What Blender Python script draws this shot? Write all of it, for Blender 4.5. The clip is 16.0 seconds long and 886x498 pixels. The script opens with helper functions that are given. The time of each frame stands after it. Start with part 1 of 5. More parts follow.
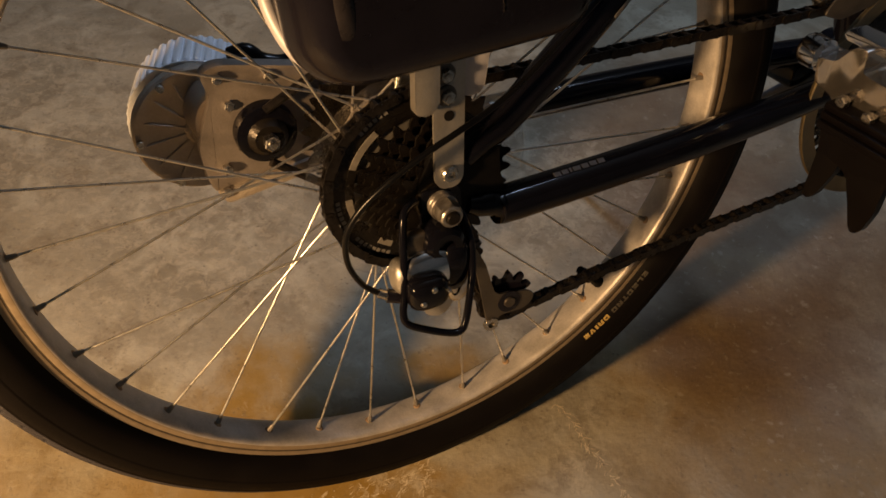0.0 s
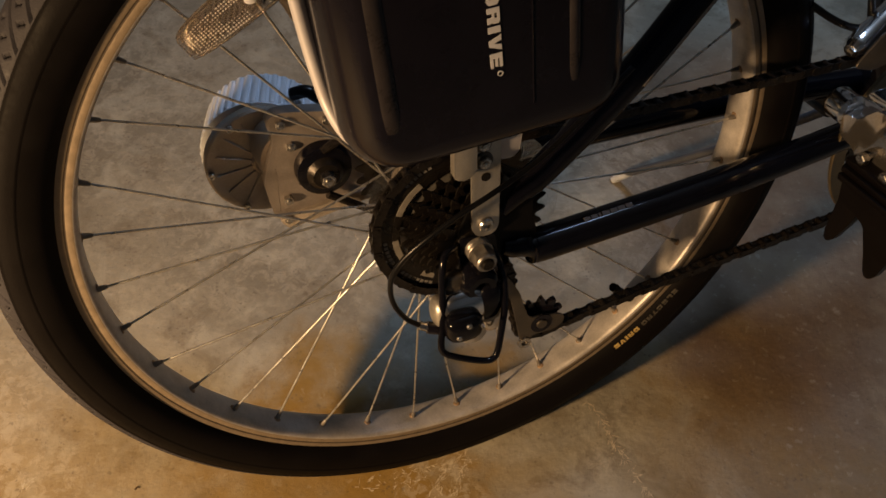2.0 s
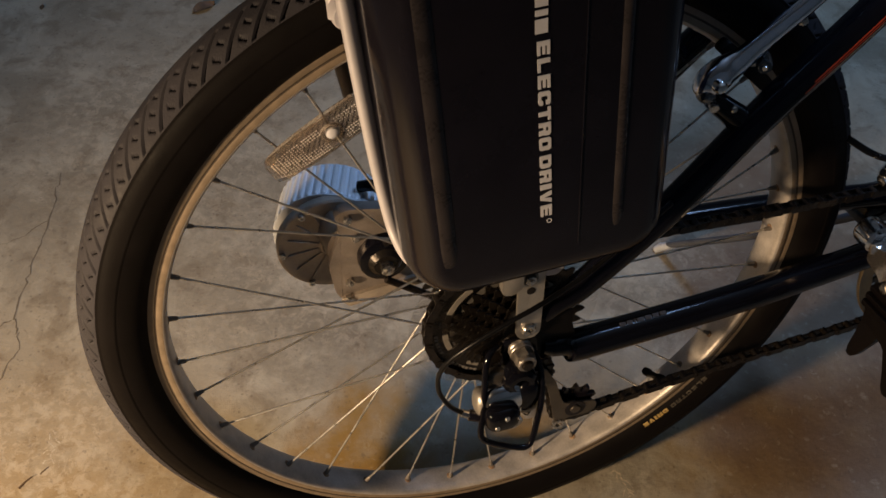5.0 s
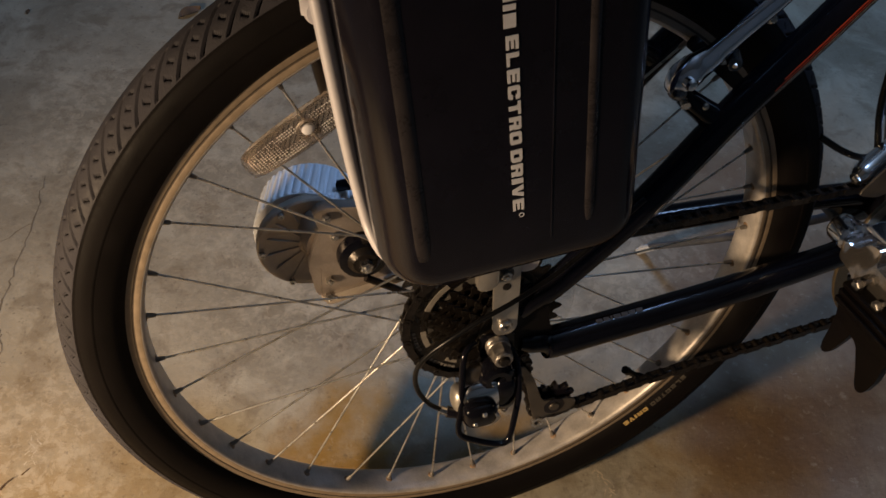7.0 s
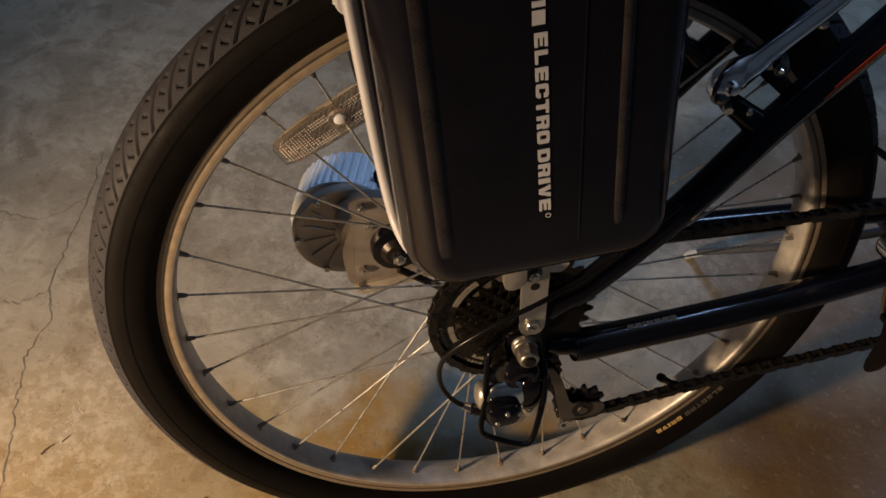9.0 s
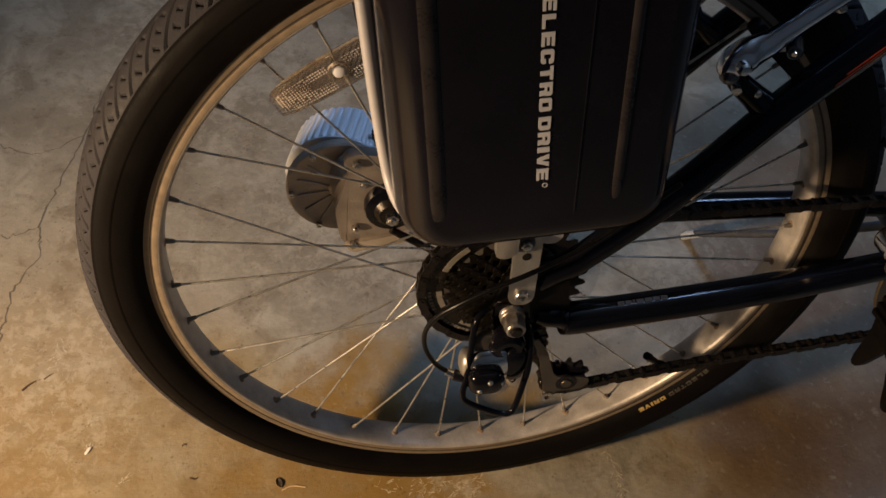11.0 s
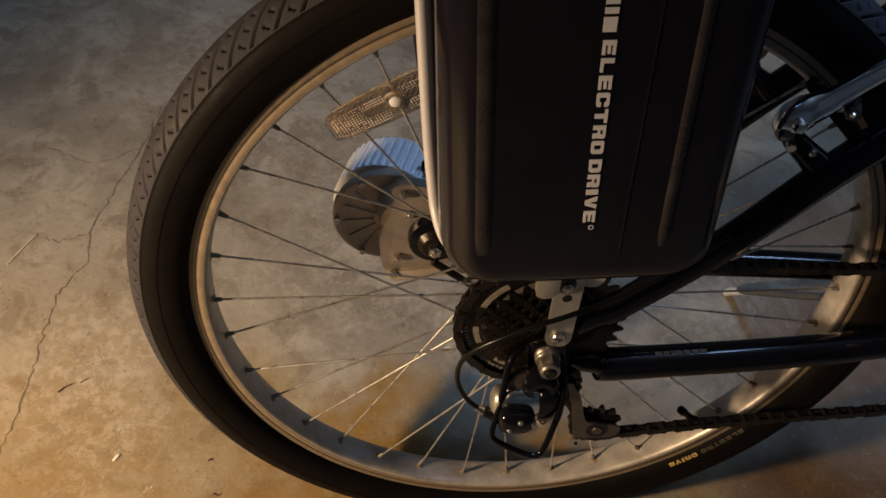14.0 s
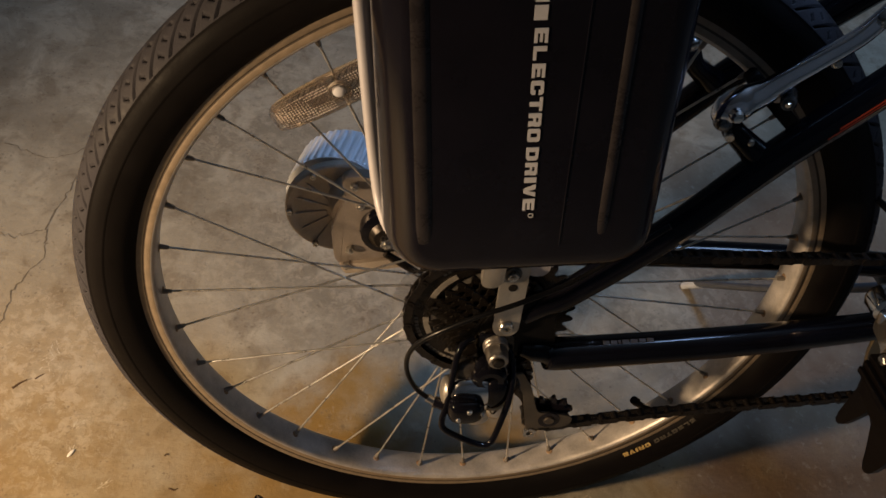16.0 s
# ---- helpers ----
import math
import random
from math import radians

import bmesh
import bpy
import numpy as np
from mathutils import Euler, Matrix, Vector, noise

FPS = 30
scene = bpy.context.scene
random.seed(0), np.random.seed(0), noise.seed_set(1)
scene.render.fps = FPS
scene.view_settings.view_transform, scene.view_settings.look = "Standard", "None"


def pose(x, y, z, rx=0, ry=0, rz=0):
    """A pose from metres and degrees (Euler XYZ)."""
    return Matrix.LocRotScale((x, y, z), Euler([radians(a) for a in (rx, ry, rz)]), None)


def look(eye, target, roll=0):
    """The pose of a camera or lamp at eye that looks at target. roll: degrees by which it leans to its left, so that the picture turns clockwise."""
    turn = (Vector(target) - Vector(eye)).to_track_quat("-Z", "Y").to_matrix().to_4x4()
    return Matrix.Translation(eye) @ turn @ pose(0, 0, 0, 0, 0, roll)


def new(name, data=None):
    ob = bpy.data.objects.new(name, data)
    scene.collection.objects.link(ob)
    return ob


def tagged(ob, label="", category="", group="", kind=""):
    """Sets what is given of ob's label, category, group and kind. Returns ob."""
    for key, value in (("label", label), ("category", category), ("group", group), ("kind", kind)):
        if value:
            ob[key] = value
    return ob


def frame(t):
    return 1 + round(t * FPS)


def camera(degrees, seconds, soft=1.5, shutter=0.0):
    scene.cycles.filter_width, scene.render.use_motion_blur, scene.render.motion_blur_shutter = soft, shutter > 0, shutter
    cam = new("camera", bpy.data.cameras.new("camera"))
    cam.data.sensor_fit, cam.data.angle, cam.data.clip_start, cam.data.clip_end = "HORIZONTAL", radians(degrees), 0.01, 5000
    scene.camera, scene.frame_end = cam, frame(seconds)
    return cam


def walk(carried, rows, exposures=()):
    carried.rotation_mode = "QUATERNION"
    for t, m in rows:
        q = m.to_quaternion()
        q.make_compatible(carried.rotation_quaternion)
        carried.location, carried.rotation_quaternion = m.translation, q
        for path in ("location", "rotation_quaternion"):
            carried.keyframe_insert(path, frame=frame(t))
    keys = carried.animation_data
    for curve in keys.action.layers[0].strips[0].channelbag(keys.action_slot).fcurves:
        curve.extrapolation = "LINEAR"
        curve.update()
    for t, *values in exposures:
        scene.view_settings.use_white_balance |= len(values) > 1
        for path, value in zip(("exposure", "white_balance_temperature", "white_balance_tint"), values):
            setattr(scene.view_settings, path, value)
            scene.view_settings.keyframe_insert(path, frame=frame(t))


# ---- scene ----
cam = camera(54.67, 16.0, soft=1.6)
# seconds, eye, Euler XYZ in degrees
ROWS = [
    (0.0, -0.2005, -0.4386, 0.7248, 43.91, -4.56, -24.43),
    (0.5, -0.2085, -0.4273, 0.7561, 41.93, -4.27, -22.56),
    (1.0, -0.1998, -0.4139, 0.7932, 40.56, -4.61, -21.89),
    (1.5, -0.1893, -0.4146, 0.8092, 39.41, -4.39, -21.21),
    (2.0, -0.1846, -0.4266, 0.8243, 39.02, -2.70, -20.34),
    (2.5, -0.1731, -0.4060, 0.8723, 39.38, -1.63, -20.65),
    (3.0, -0.1789, -0.3470, 0.9478, 36.76, -1.47, -16.33),
    (3.5, -0.1792, -0.3633, 0.9249, 35.78, -1.78, -15.68),
    (4.0, -0.1833, -0.3967, 0.9252, 36.98, -2.74, -15.11),
    (6.5, -0.1858, -0.4061, 0.9198, 39.08, -2.63, -16.17),
    (7.0, -0.1767, -0.4152, 0.9223, 39.18, -3.02, -15.92),
    (7.5, -0.1665, -0.4235, 0.9156, 38.99, -2.75, -16.04),
    (8.0, -0.1613, -0.4222, 0.9192, 38.25, -1.77, -16.20),
    (8.5, -0.1525, -0.4156, 0.9147, 38.77, -2.29, -13.85),
    (9.0, -0.1517, -0.4148, 0.9214, 38.35, -1.72, -11.05),
    (9.5, -0.1478, -0.4100, 0.9128, 37.22, -2.00, -9.22),
    (12.0, -0.1463, -0.4102, 0.9180, 35.58, -5.69, -7.99),
    (12.5, -0.1465, -0.4107, 0.9257, 35.36, -6.20, -7.22),
    (13.0, -0.1485, -0.4118, 0.9225, 36.43, -5.72, -4.93),
    (13.5, -0.1445, -0.4196, 0.9123, 37.14, -4.96, -3.28),
    (14.0, -0.1491, -0.4137, 0.9133, 37.93, -4.82, -2.87),
    (14.5, -0.1419, -0.4133, 0.9117, 38.68, -4.72, -2.06),
    (15.0, -0.1407, -0.4128, 0.9140, 39.06, -5.09, -2.47),
    (15.5, -0.1326, -0.4190, 0.9118, 38.15, -6.32, -3.39),
    (16.0, -0.1268, -0.4230, 0.9136, 38.03, -5.91, -3.95),
]
# seconds, stops, kelvin, tint: the picture starts warm and turns a little bluer
EXPOSURES = ((0.0, 0.17, 8500, 15), (0.5, 0.07, 8600, 15), (1.5, 0.0, 7850, 14), (2.5, -0.08, 7200, 11), (3.5, 0.06, 6650, 10), (7.0, 0.02, 6100, 10), (9.0, 0.02, 6150, 10), (12.5, -0.04, 6350, 10), (16.0, -0.04, 6350, 10))
walk(cam, [(t, pose(*row)) for t, *row in ROWS], EXPOSURES)

# ---- world and lights ----
world = bpy.data.worlds.new("world")
scene.world = world
world.use_nodes = True
world.node_tree.nodes["Background"].inputs[0].default_value = (0.02, 0.025, 0.035, 1)
world.node_tree.nodes["Background"].inputs[1].default_value = 0.3


LAMP_AT = (-1.02, -0.405, 0.575)
TUBE_AT = (0.75, 0.30, 1.90)
lamp = bpy.data.lights.new("work_lamp", "SPOT")
lamp.energy, lamp.color, lamp.shadow_soft_size = 84, (1.0, 0.67, 0.37), 0.045
lamp.spot_size, lamp.spot_blend = radians(102), 1.0
new("work_lamp", lamp).matrix_world = look(LAMP_AT, (-0.25, -0.06, 0.07))
tube_lamp = bpy.data.lights.new("ceiling_lamp", "POINT")
tube_lamp.energy, tube_lamp.color, tube_lamp.shadow_soft_size = 43, (0.44, 0.67, 1.08), 0.17
new("ceiling_lamp", tube_lamp).matrix_world = look(TUBE_AT, (0.2, 0.25, 0.0))


# ---- materials ----
def material(name, colour, rough=0.5, metal=0.0, vary=0.15, scale=60.0, bump=0.0, bump_scale=400.0, spec=0.5):
    """A principled material with two scales of colour and gloss variation and a fine relief."""
    m = bpy.data.materials.new(name)
    m.use_nodes = True
    n, l = m.node_tree.nodes, m.node_tree.links
    b = n["Principled BSDF"]
    b.inputs["Metallic"].default_value = metal
    b.inputs["Specular IOR Level"].default_value = spec
    co = n.new("ShaderNodeTexCoord")
    big, fine = n.new("ShaderNodeTexNoise"), n.new("ShaderNodeTexNoise")
    big.inputs["Scale"].default_value, fine.inputs["Scale"].default_value = scale, scale * 9
    big.inputs["Detail"].default_value = 6
    mix = n.new("ShaderNodeMath")
    mix.operation = "MULTIPLY_ADD"
    mix.inputs[1].default_value = 0.4
    l.new(fine.outputs[0], mix.inputs[0]), l.new(big.outputs[0], mix.inputs[2])
    ramp = n.new("ShaderNodeMapRange")
    ramp.inputs[1].default_value, ramp.inputs[2].default_value = 0.35, 1.05
    l.new(mix.outputs[0], ramp.inputs[0])
    col = n.new("ShaderNodeMix")
    col.data_type = "RGBA"
    col.inputs[6].default_value = (*[c * (1 - vary) for c in colour], 1)
    col.inputs[7].default_value = (*[min(1, c * (1 + vary)) for c in colour], 1)
    l.new(ramp.outputs[0], col.inputs[0])
    l.new(col.outputs[2], b.inputs["Base Color"])
    ro = n.new("ShaderNodeMapRange")
    ro.inputs[3].default_value, ro.inputs[4].default_value = max(0.02, rough * (1 - vary)), min(1, rough * (1 + vary))
    l.new(ramp.outputs[0], ro.inputs[0]), l.new(ro.outputs[0], b.inputs["Roughness"])
    for node in (big, fine):
        l.new(co.outputs["Object"], node.inputs["Vector"])
    if bump:
        rel, bu = n.new("ShaderNodeTexNoise"), n.new("ShaderNodeBump")
        rel.inputs["Scale"].default_value = bump_scale
        l.new(co.outputs["Object"], rel.inputs["Vector"])
        bu.inputs["Strength"].default_value, bu.inputs["Distance"].default_value = bump, 0.001
        l.new(rel.outputs[0], bu.inputs["Height"]), l.new(bu.outputs[0], b.inputs["Normal"])
    return m


PAINT = material("black_paint", (0.0036, 0.0036, 0.0058), 0.11, 0, 0.3, 40, 0.02, 700, 0.24)
PLASTIC = material("black_plastic", (0.0078, 0.0070, 0.0108), 0.14, 0, 0.25, 30, 0.03, 1400, 0.26)
# same black plastic, lightened to paint in the ribs' bright reflection
RIBSHEEN = material("rib_painted_sheen", (0.0230, 0.0200, 0.0220), 0.30, 0, 0.4, 60, 0.06, 900, 0.25)
RUBBER = material("tyre_rubber", (0.0046, 0.0037, 0.0037), 0.60, 0, 0.3, 35, 0.10, 900, 0.08)
TREAD = material("worn_tread", (0.0280, 0.0272, 0.0340), 0.72, 0, 0.4, 30, 0.3, 800, 0.25)
DULLBLACK = material("dull_black_paint", (0.0034, 0.0032, 0.0036), 0.5, 0, 0.3, 60, 0.1, 700, 0.12)
GROOVE = material("tread_groove", (0.0040, 0.0036, 0.0036), 0.8, 0, 0.2, 60, 0, 400, 0.05)
CABLE = material("cable_housing", (0.003, 0.003, 0.0036), 0.30, 0, 0.2, 80, 0, 400, 0.25)
ALLOY = material("rim_alloy", (0.49, 0.46, 0.43), 0.42, 0.48, 0.36, 60, 0.12, 500)
TRACK = material("worn_brake_track", (0.235, 0.184, 0.130), 0.55, 0.25, 0.26, 140, 0.15, 700)
DARKGROOVE = material("dark_rim_groove", (0.050, 0.036, 0.024), 0.7, 0.1, 0.4, 140, 0.2, 700)
NIPPLE = material("dull_nipple_metal", (0.22, 0.20, 0.18), 0.42, 0.6, 0.3, 200)
STEEL = material("spoke_steel", (0.58, 0.565, 0.54), 0.30, 0.90, 0.25, 120)
CHROME = material("chrome", (0.78, 0.79, 0.81), 0.15, 1.0, 0.10, 50)
DARKCHROME = material("smoky_polished_alloy", (0.70, 0.74, 0.84), 0.11, 1.0, 0.12, 50)
PLATE = material("galvanised_plate", (0.48, 0.455, 0.42), 0.42, 0.85, 0.2, 70, 0.12, 600)
RAIL = material("brushed_aluminium", (0.53, 0.52, 0.56), 0.48, 0.2, 0.08, 30, 0.05, 800)
CAST = material("cast_aluminium", (0.40, 0.35, 0.30), 0.50, 0.6, 0.25, 60, 0.35, 500)
GEARPLATE = material("machined_plate", (0.30, 0.262, 0.235), 0.40, 0.6, 0.25, 45, 0.25, 400)
DULLPLATE = material("worn_cage_steel", (0.12, 0.105, 0.09), 0.42, 0.8, 0.25, 80, 0.15, 500)
FIN = material("anodised_fins", (0.80, 0.84, 0.90), 0.36, 0.40, 0.10, 50, 0.05, 600)
DARKSTEEL = material("greasy_dark_steel", (0.015, 0.0122, 0.010), 0.30, 0.6, 0.5, 90, 0.3, 500)
CHAINSTEEL = material("oily_chain_steel", (0.024, 0.020, 0.018), 0.34, 0.7, 0.5, 200, 0.2, 700)
BOLT = material("bolt_steel", (0.52, 0.50, 0.47), 0.27, 1.0, 0.15, 200)
NUTSTEEL = material("dull_nut_steel", (0.36, 0.335, 0.31), 0.36, 0.9, 0.3, 250, 0.2, 900)
INK = material("white_print", (0.58, 0.59, 0.64), 0.55, 0, 0.12, 150)
GREYINK = material("grey_print", (0.15, 0.142, 0.135), 0.5, 0, 0.3, 300)
GUARDTINT = material("dusty_window", (0.20, 0.185, 0.165), 0.5, 0.2, 0.3, 200)
GOLDPLATE = material("tarnished_bronze_plate", (0.16, 0.125, 0.075), 0.38, 0.8, 0.3, 80, 0.1, 500)
FAINTINK = material("worn_grey_print", (0.034, 0.034, 0.042), 0.5, 0, 0.5, 400)
SMOKYSTEEL = material("smoky_steel", (0.16, 0.165, 0.18), 0.25, 0.95, 0.2, 80)
POLISHED = material("polished_alloy", (0.62, 0.58, 0.54), 0.13, 0.95, 0.15, 60, 0.25, 45)
STANDMETAL = material("dull_stand_metal", (0.11, 0.12, 0.145), 0.5, 0.5, 0.3, 60, 0.2, 400)
FADEDINK = material("faded_tyre_print", (0.034, 0.029, 0.022), 0.6, 0, 0.5, 300)
YELLOWINK = material("yellow_tyre_print", (0.36, 0.25, 0.085), 0.6, 0, 0.3, 200)
REDSTRIPE = material("red_stripe", (0.42, 0.05, 0.015), 0.3, 0, 0.1, 60)
GOLDSTRIPE = material("bronze_pinstripe", (0.26, 0.24, 0.22), 0.35, 0.0, 0.1, 60)
RUSTYRIM = material("rust_tinted_alloy", (0.27, 0.18, 0.11), 0.6, 0.2, 0.5, 300, 0.2, 900)
LEGMETAL = material("dull_dark_tube", (0.060, 0.048, 0.040), 0.4, 0.3, 0.3, 60)
FOOTMETAL = material("worn_bright_metal", (0.62, 0.66, 0.72), 0.3, 0.3, 0.2, 90)
RECESS = material("dirty_recess", (0.17, 0.15, 0.13), 0.7, 0.2, 0.3, 100)
PEDALPLASTIC = material("brown_black_plastic", (0.0032, 0.0024, 0.0026), 0.40, 0, 0.25, 40, 0.1, 900, 0.10)
LEAF = material("dry_leaf", (0.10, 0.06, 0.03), 0.8, 0, 0.4, 90, 0.3, 300)
DARKLEAF = material("dark_dry_leaf", (0.022, 0.013, 0.008), 0.8, 0, 0.4, 90)
CHIP = material("white_chip", (0.75, 0.72, 0.66), 0.7, 0, 0.1, 90)
STRAW = material("dry_straw", (0.55, 0.42, 0.27), 0.7, 0, 0.25, 90)
WALLPAINT = material("wall_paint", (0.42, 0.37, 0.31), 0.8, 0, 0.15, 3, 0.1, 60)


def clear_plastic(name, colour, rough, bump_scale=0.0, alpha=1.0):
    m = bpy.data.materials.new(name)
    m.use_nodes = True
    n, l = m.node_tree.nodes, m.node_tree.links
    b = n["Principled BSDF"]
    b.inputs["Base Color"].default_value = (*colour, 1)
    b.inputs["Roughness"].default_value = rough
    b.inputs["Transmission Weight"].default_value = 0.97
    b.inputs["IOR"].default_value = 1.45
    b.inputs["Alpha"].default_value = alpha
    return m


PRISM = material("silvery_prisms", (0.22, 0.155, 0.115), 0.16, 0.75, 0.1, 200)
PRISM.node_tree.nodes["Principled BSDF"].inputs["Alpha"].default_value = 0.4
# white colour that stands for light thrown back by the prisms
PRISMGLINT = material("white_prism_glints", (0.92, 0.88, 0.84), 0.25, 0.1, 0.06, 200)
REFLECTOR = clear_plastic("clear_reflector_plastic", (0.90, 0.83, 0.74), 0.06)
GUARDDISC = clear_plastic("clear_guard_plastic", (0.9, 0.88, 0.85), 0.15, 0, 0.16)


def floor_material():
    """Trowelled concrete: mottled grey-brown, rust-orange stains, chalky scrapes, pits and sand."""
    m = bpy.data.materials.new("stained_concrete")
    m.use_nodes = True
    n, l = m.node_tree.nodes, m.node_tree.links
    b = n["Principled BSDF"]
    geo = n.new("ShaderNodeNewGeometry")

    def noise_at(scale, detail=6, rough=0.55, dist=0.0):
        t = n.new("ShaderNodeTexNoise")
        t.inputs["Scale"].default_value, t.inputs["Detail"].default_value = scale, detail
        t.inputs["Roughness"].default_value, t.inputs["Distortion"].default_value = rough, dist
        l.new(geo.outputs["Position"], t.inputs["Vector"])
        return t.outputs[0]

    def span(value, a, b_, c=0.0, d=1.0):
        t = n.new("ShaderNodeMapRange")
        t.interpolation_type = "SMOOTHSTEP"
        t.inputs[1].default_value, t.inputs[2].default_value, t.inputs[3].default_value, t.inputs[4].default_value = a, b_, c, d
        l.new(value, t.inputs[0])
        return t.outputs[0]

    def blend(fac, a, b_):
        t = n.new("ShaderNodeMix")
        t.data_type = "RGBA"
        l.new(fac, t.inputs[0])
        for i, v in ((6, a), (7, b_)):
            if isinstance(v, tuple):
                t.inputs[i].default_value = (*v, 1)
            else:
                l.new(v, t.inputs[i])
        return t.outputs[2]

    def times(a, b_):
        t = n.new("ShaderNodeMath")
        t.operation = "MULTIPLY"
        for i, v in enumerate((a, b_)):
            if isinstance(v, float):
                t.inputs[i].default_value = v
            else:
                l.new(v, t.inputs[i])
        return t.outputs[0]

    def patch(x, y, r, soft):
        d = n.new("ShaderNodeVectorMath")
        d.operation = "DISTANCE"
        warp = n.new("ShaderNodeVectorMath")
        warp.operation = "MULTIPLY_ADD"
        t = n.new("ShaderNodeTexNoise")
        t.inputs["Scale"].default_value = 9
        t.inputs["Detail"].default_value = 5
        l.new(geo.outputs["Position"], t.inputs["Vector"])
        warp.inputs[1].default_value = (0.22, 0.22, 0)
        l.new(t.outputs["Color"], warp.inputs[0]), l.new(geo.outputs["Position"], warp.inputs[2])
        d.inputs[1].default_value = (x + 0.11, y + 0.11, 0)
        l.new(warp.outputs[0], d.inputs[0])
        return span(d.outputs["Value"], r, r + soft, 1.0, 0.0)

    def spots(scale, size, edge, rough_edge=0.35):
        """Irregular spots: the cores of a warped cell pattern, thinned out by a noise."""
        v = n.new("ShaderNodeTexVoronoi")
        v.inputs["Scale"].default_value = scale
        w = n.new("ShaderNodeVectorMath")
        w.operation = "MULTIPLY_ADD"
        t = n.new("ShaderNodeTexNoise")
        t.inputs["Scale"].default_value, t.inputs["Detail"].default_value = scale * 1.6, 4
        l.new(geo.outputs["Position"], t.inputs["Vector"])
        w.inputs[1].default_value = (rough_edge / scale * 2, rough_edge / scale * 2, 0)
        l.new(t.outputs["Color"], w.inputs[0]), l.new(geo.outputs["Position"], w.inputs[2])
        l.new(w.outputs[0], v.inputs["Vector"])
        return times(span(v.outputs["Distance"], size, size + edge, 1.0, 0.0), span(noise_at(scale * 0.23, 4), 0.50, 0.62))

    base = blend(span(noise_at(3.2, 8, 0.6, 0.6), 0.36, 0.66), (0.215, 0.191, 0.143), (0.322, 0.293, 0.228))
    base = blend(times(span(noise_at(11, 8, 0.65, 0.8), 0.46, 0.64), 0.66), base, (0.395, 0.368, 0.292))
    base = blend(times(span(noise_at(19, 7, 0.62, 0.5), 0.50, 0.64), 0.70), base, (0.185, 0.155, 0.110))
    base = blend(times(span(noise_at(48, 6, 0.7), 0.54, 0.72), 0.50), base, (0.15, 0.125, 0.092))
    for x, y, r, soft, k in STAINS:
        base = blend(times(times(patch(x, y, r, soft), span(noise_at(24, 6, 0.6), 0.25, 0.6, 0.45, 1.0)), k), base, (0.240, 0.146, 0.036))
    # brown dirt, which also paints the shaded floor on the right darker
    for x, y, r, soft, k in DIRT_AND_SHADE:
        base = blend(times(times(patch(x, y, r, soft), span(noise_at(13, 6, 0.6), 0.25, 0.6, 0.6, 1.0)), k), base, (0.128, 0.082, 0.050))
    for x, y, r, soft, k in CHALK:
        base = blend(times(times(patch(x, y, r, soft), span(noise_at(60, 6, 0.75, 0.6), 0.47, 0.58)), k), base, (0.46, 0.41, 0.32))
    base = blend(times(span(noise_at(95, 5, 0.7, 0.4), 0.58, 0.68), 0.24), base, (0.42, 0.385, 0.30))
    base = blend(times(span(noise_at(120, 5, 0.72, 0.8), 0.60, 0.68), 0.40), base, (0.13, 0.100, 0.068))
    base = blend(times(spots(60, 0.08, 0.18), 0.22), base, (0.50, 0.465, 0.39))
    base = blend(times(spots(80, 0.08, 0.16), 0.40), base, (0.085, 0.062, 0.042))
    base = blend(times(spots(150, 0.12, 0.16), 0.45), base, (0.075, 0.055, 0.040))
    base = blend(times(span(noise_at(260, 3, 0.6), 0.62, 0.78), 0.35), base, (0.09, 0.065, 0.045))
    l.new(base, b.inputs["Base Color"])
    l.new(span(noise_at(8, 6), 0.3, 0.7, 0.48, 0.72), b.inputs["Roughness"])
    b.inputs["Specular IOR Level"].default_value = 0.35
    hgt = n.new("ShaderNodeMath")
    hgt.operation = "MULTIPLY_ADD"
    hgt.inputs[1].default_value = 0.12
    l.new(noise_at(240, 5, 0.7), hgt.inputs[0]), l.new(noise_at(26, 8, 0.65), hgt.inputs[2])
    bu = n.new("ShaderNodeBump")
    bu.inputs["Strength"].default_value, bu.inputs["Distance"].default_value = 0.55, 0.004
    l.new(hgt.outputs[0], bu.inputs["Height"]), l.new(bu.outputs[0], b.inputs["Normal"])
    return m


# x, y, radius, soft edge, strength
STAINS = ((-0.115, 0.035, 0.04, 0.055, 1.0), (0.03, -0.15, 0.03, 0.06, 0.3), (0.38, -0.10, 0.03, 0.09, 0.75), (0.28, -0.05, 0.03, 0.08, 0.6), (0.43, -0.02, 0.03, 0.09, 0.6), (-0.20, -0.07, 0.04, 0.10, 0.75), (-0.10, -0.08, 0.03, 0.06, 0.7), (-0.035, -0.085, 0.055, 0.03, 0.85), (-0.10, -0.07, 0.05, 0.05, 0.7), (0.055, 0.020, 0.028, 0.035, 0.85), (0.33, -0.22, 0.06, 0.16, 0.6), (-0.55, 0.05, 0.05, 0.3, 0.3), (-0.40, -0.02, 0.10, 0.16, 0.36))
CHALK = ((-0.02, -0.088, 0.03, 0.03, 0.5), (0.167, -0.11, 0.012, 0.03, 0.4), (-0.46, 0.14, 0.03, 0.12, 0.45), (-0.30, 0.62, 0.08, 0.2, 0.4), (0.30, 0.24, 0.05, 0.15, 0.4), (-0.12, 0.30, 0.05, 0.2, 0.4), (-0.42, 0.02, 0.02, 0.08, 0.35))
# real brown stain, plus painted shade on the floor right of the wheel
DIRT_AND_SHADE = ((0.50, 0.00, 0.12, 0.16, 0.85), (0.40, -0.21, 0.08, 0.16, 0.35), (0.53, 0.29, 0.08, 0.22, 0.75), (0.34, -0.04, 0.03, 0.08, 0.5))
CONCRETE = floor_material()


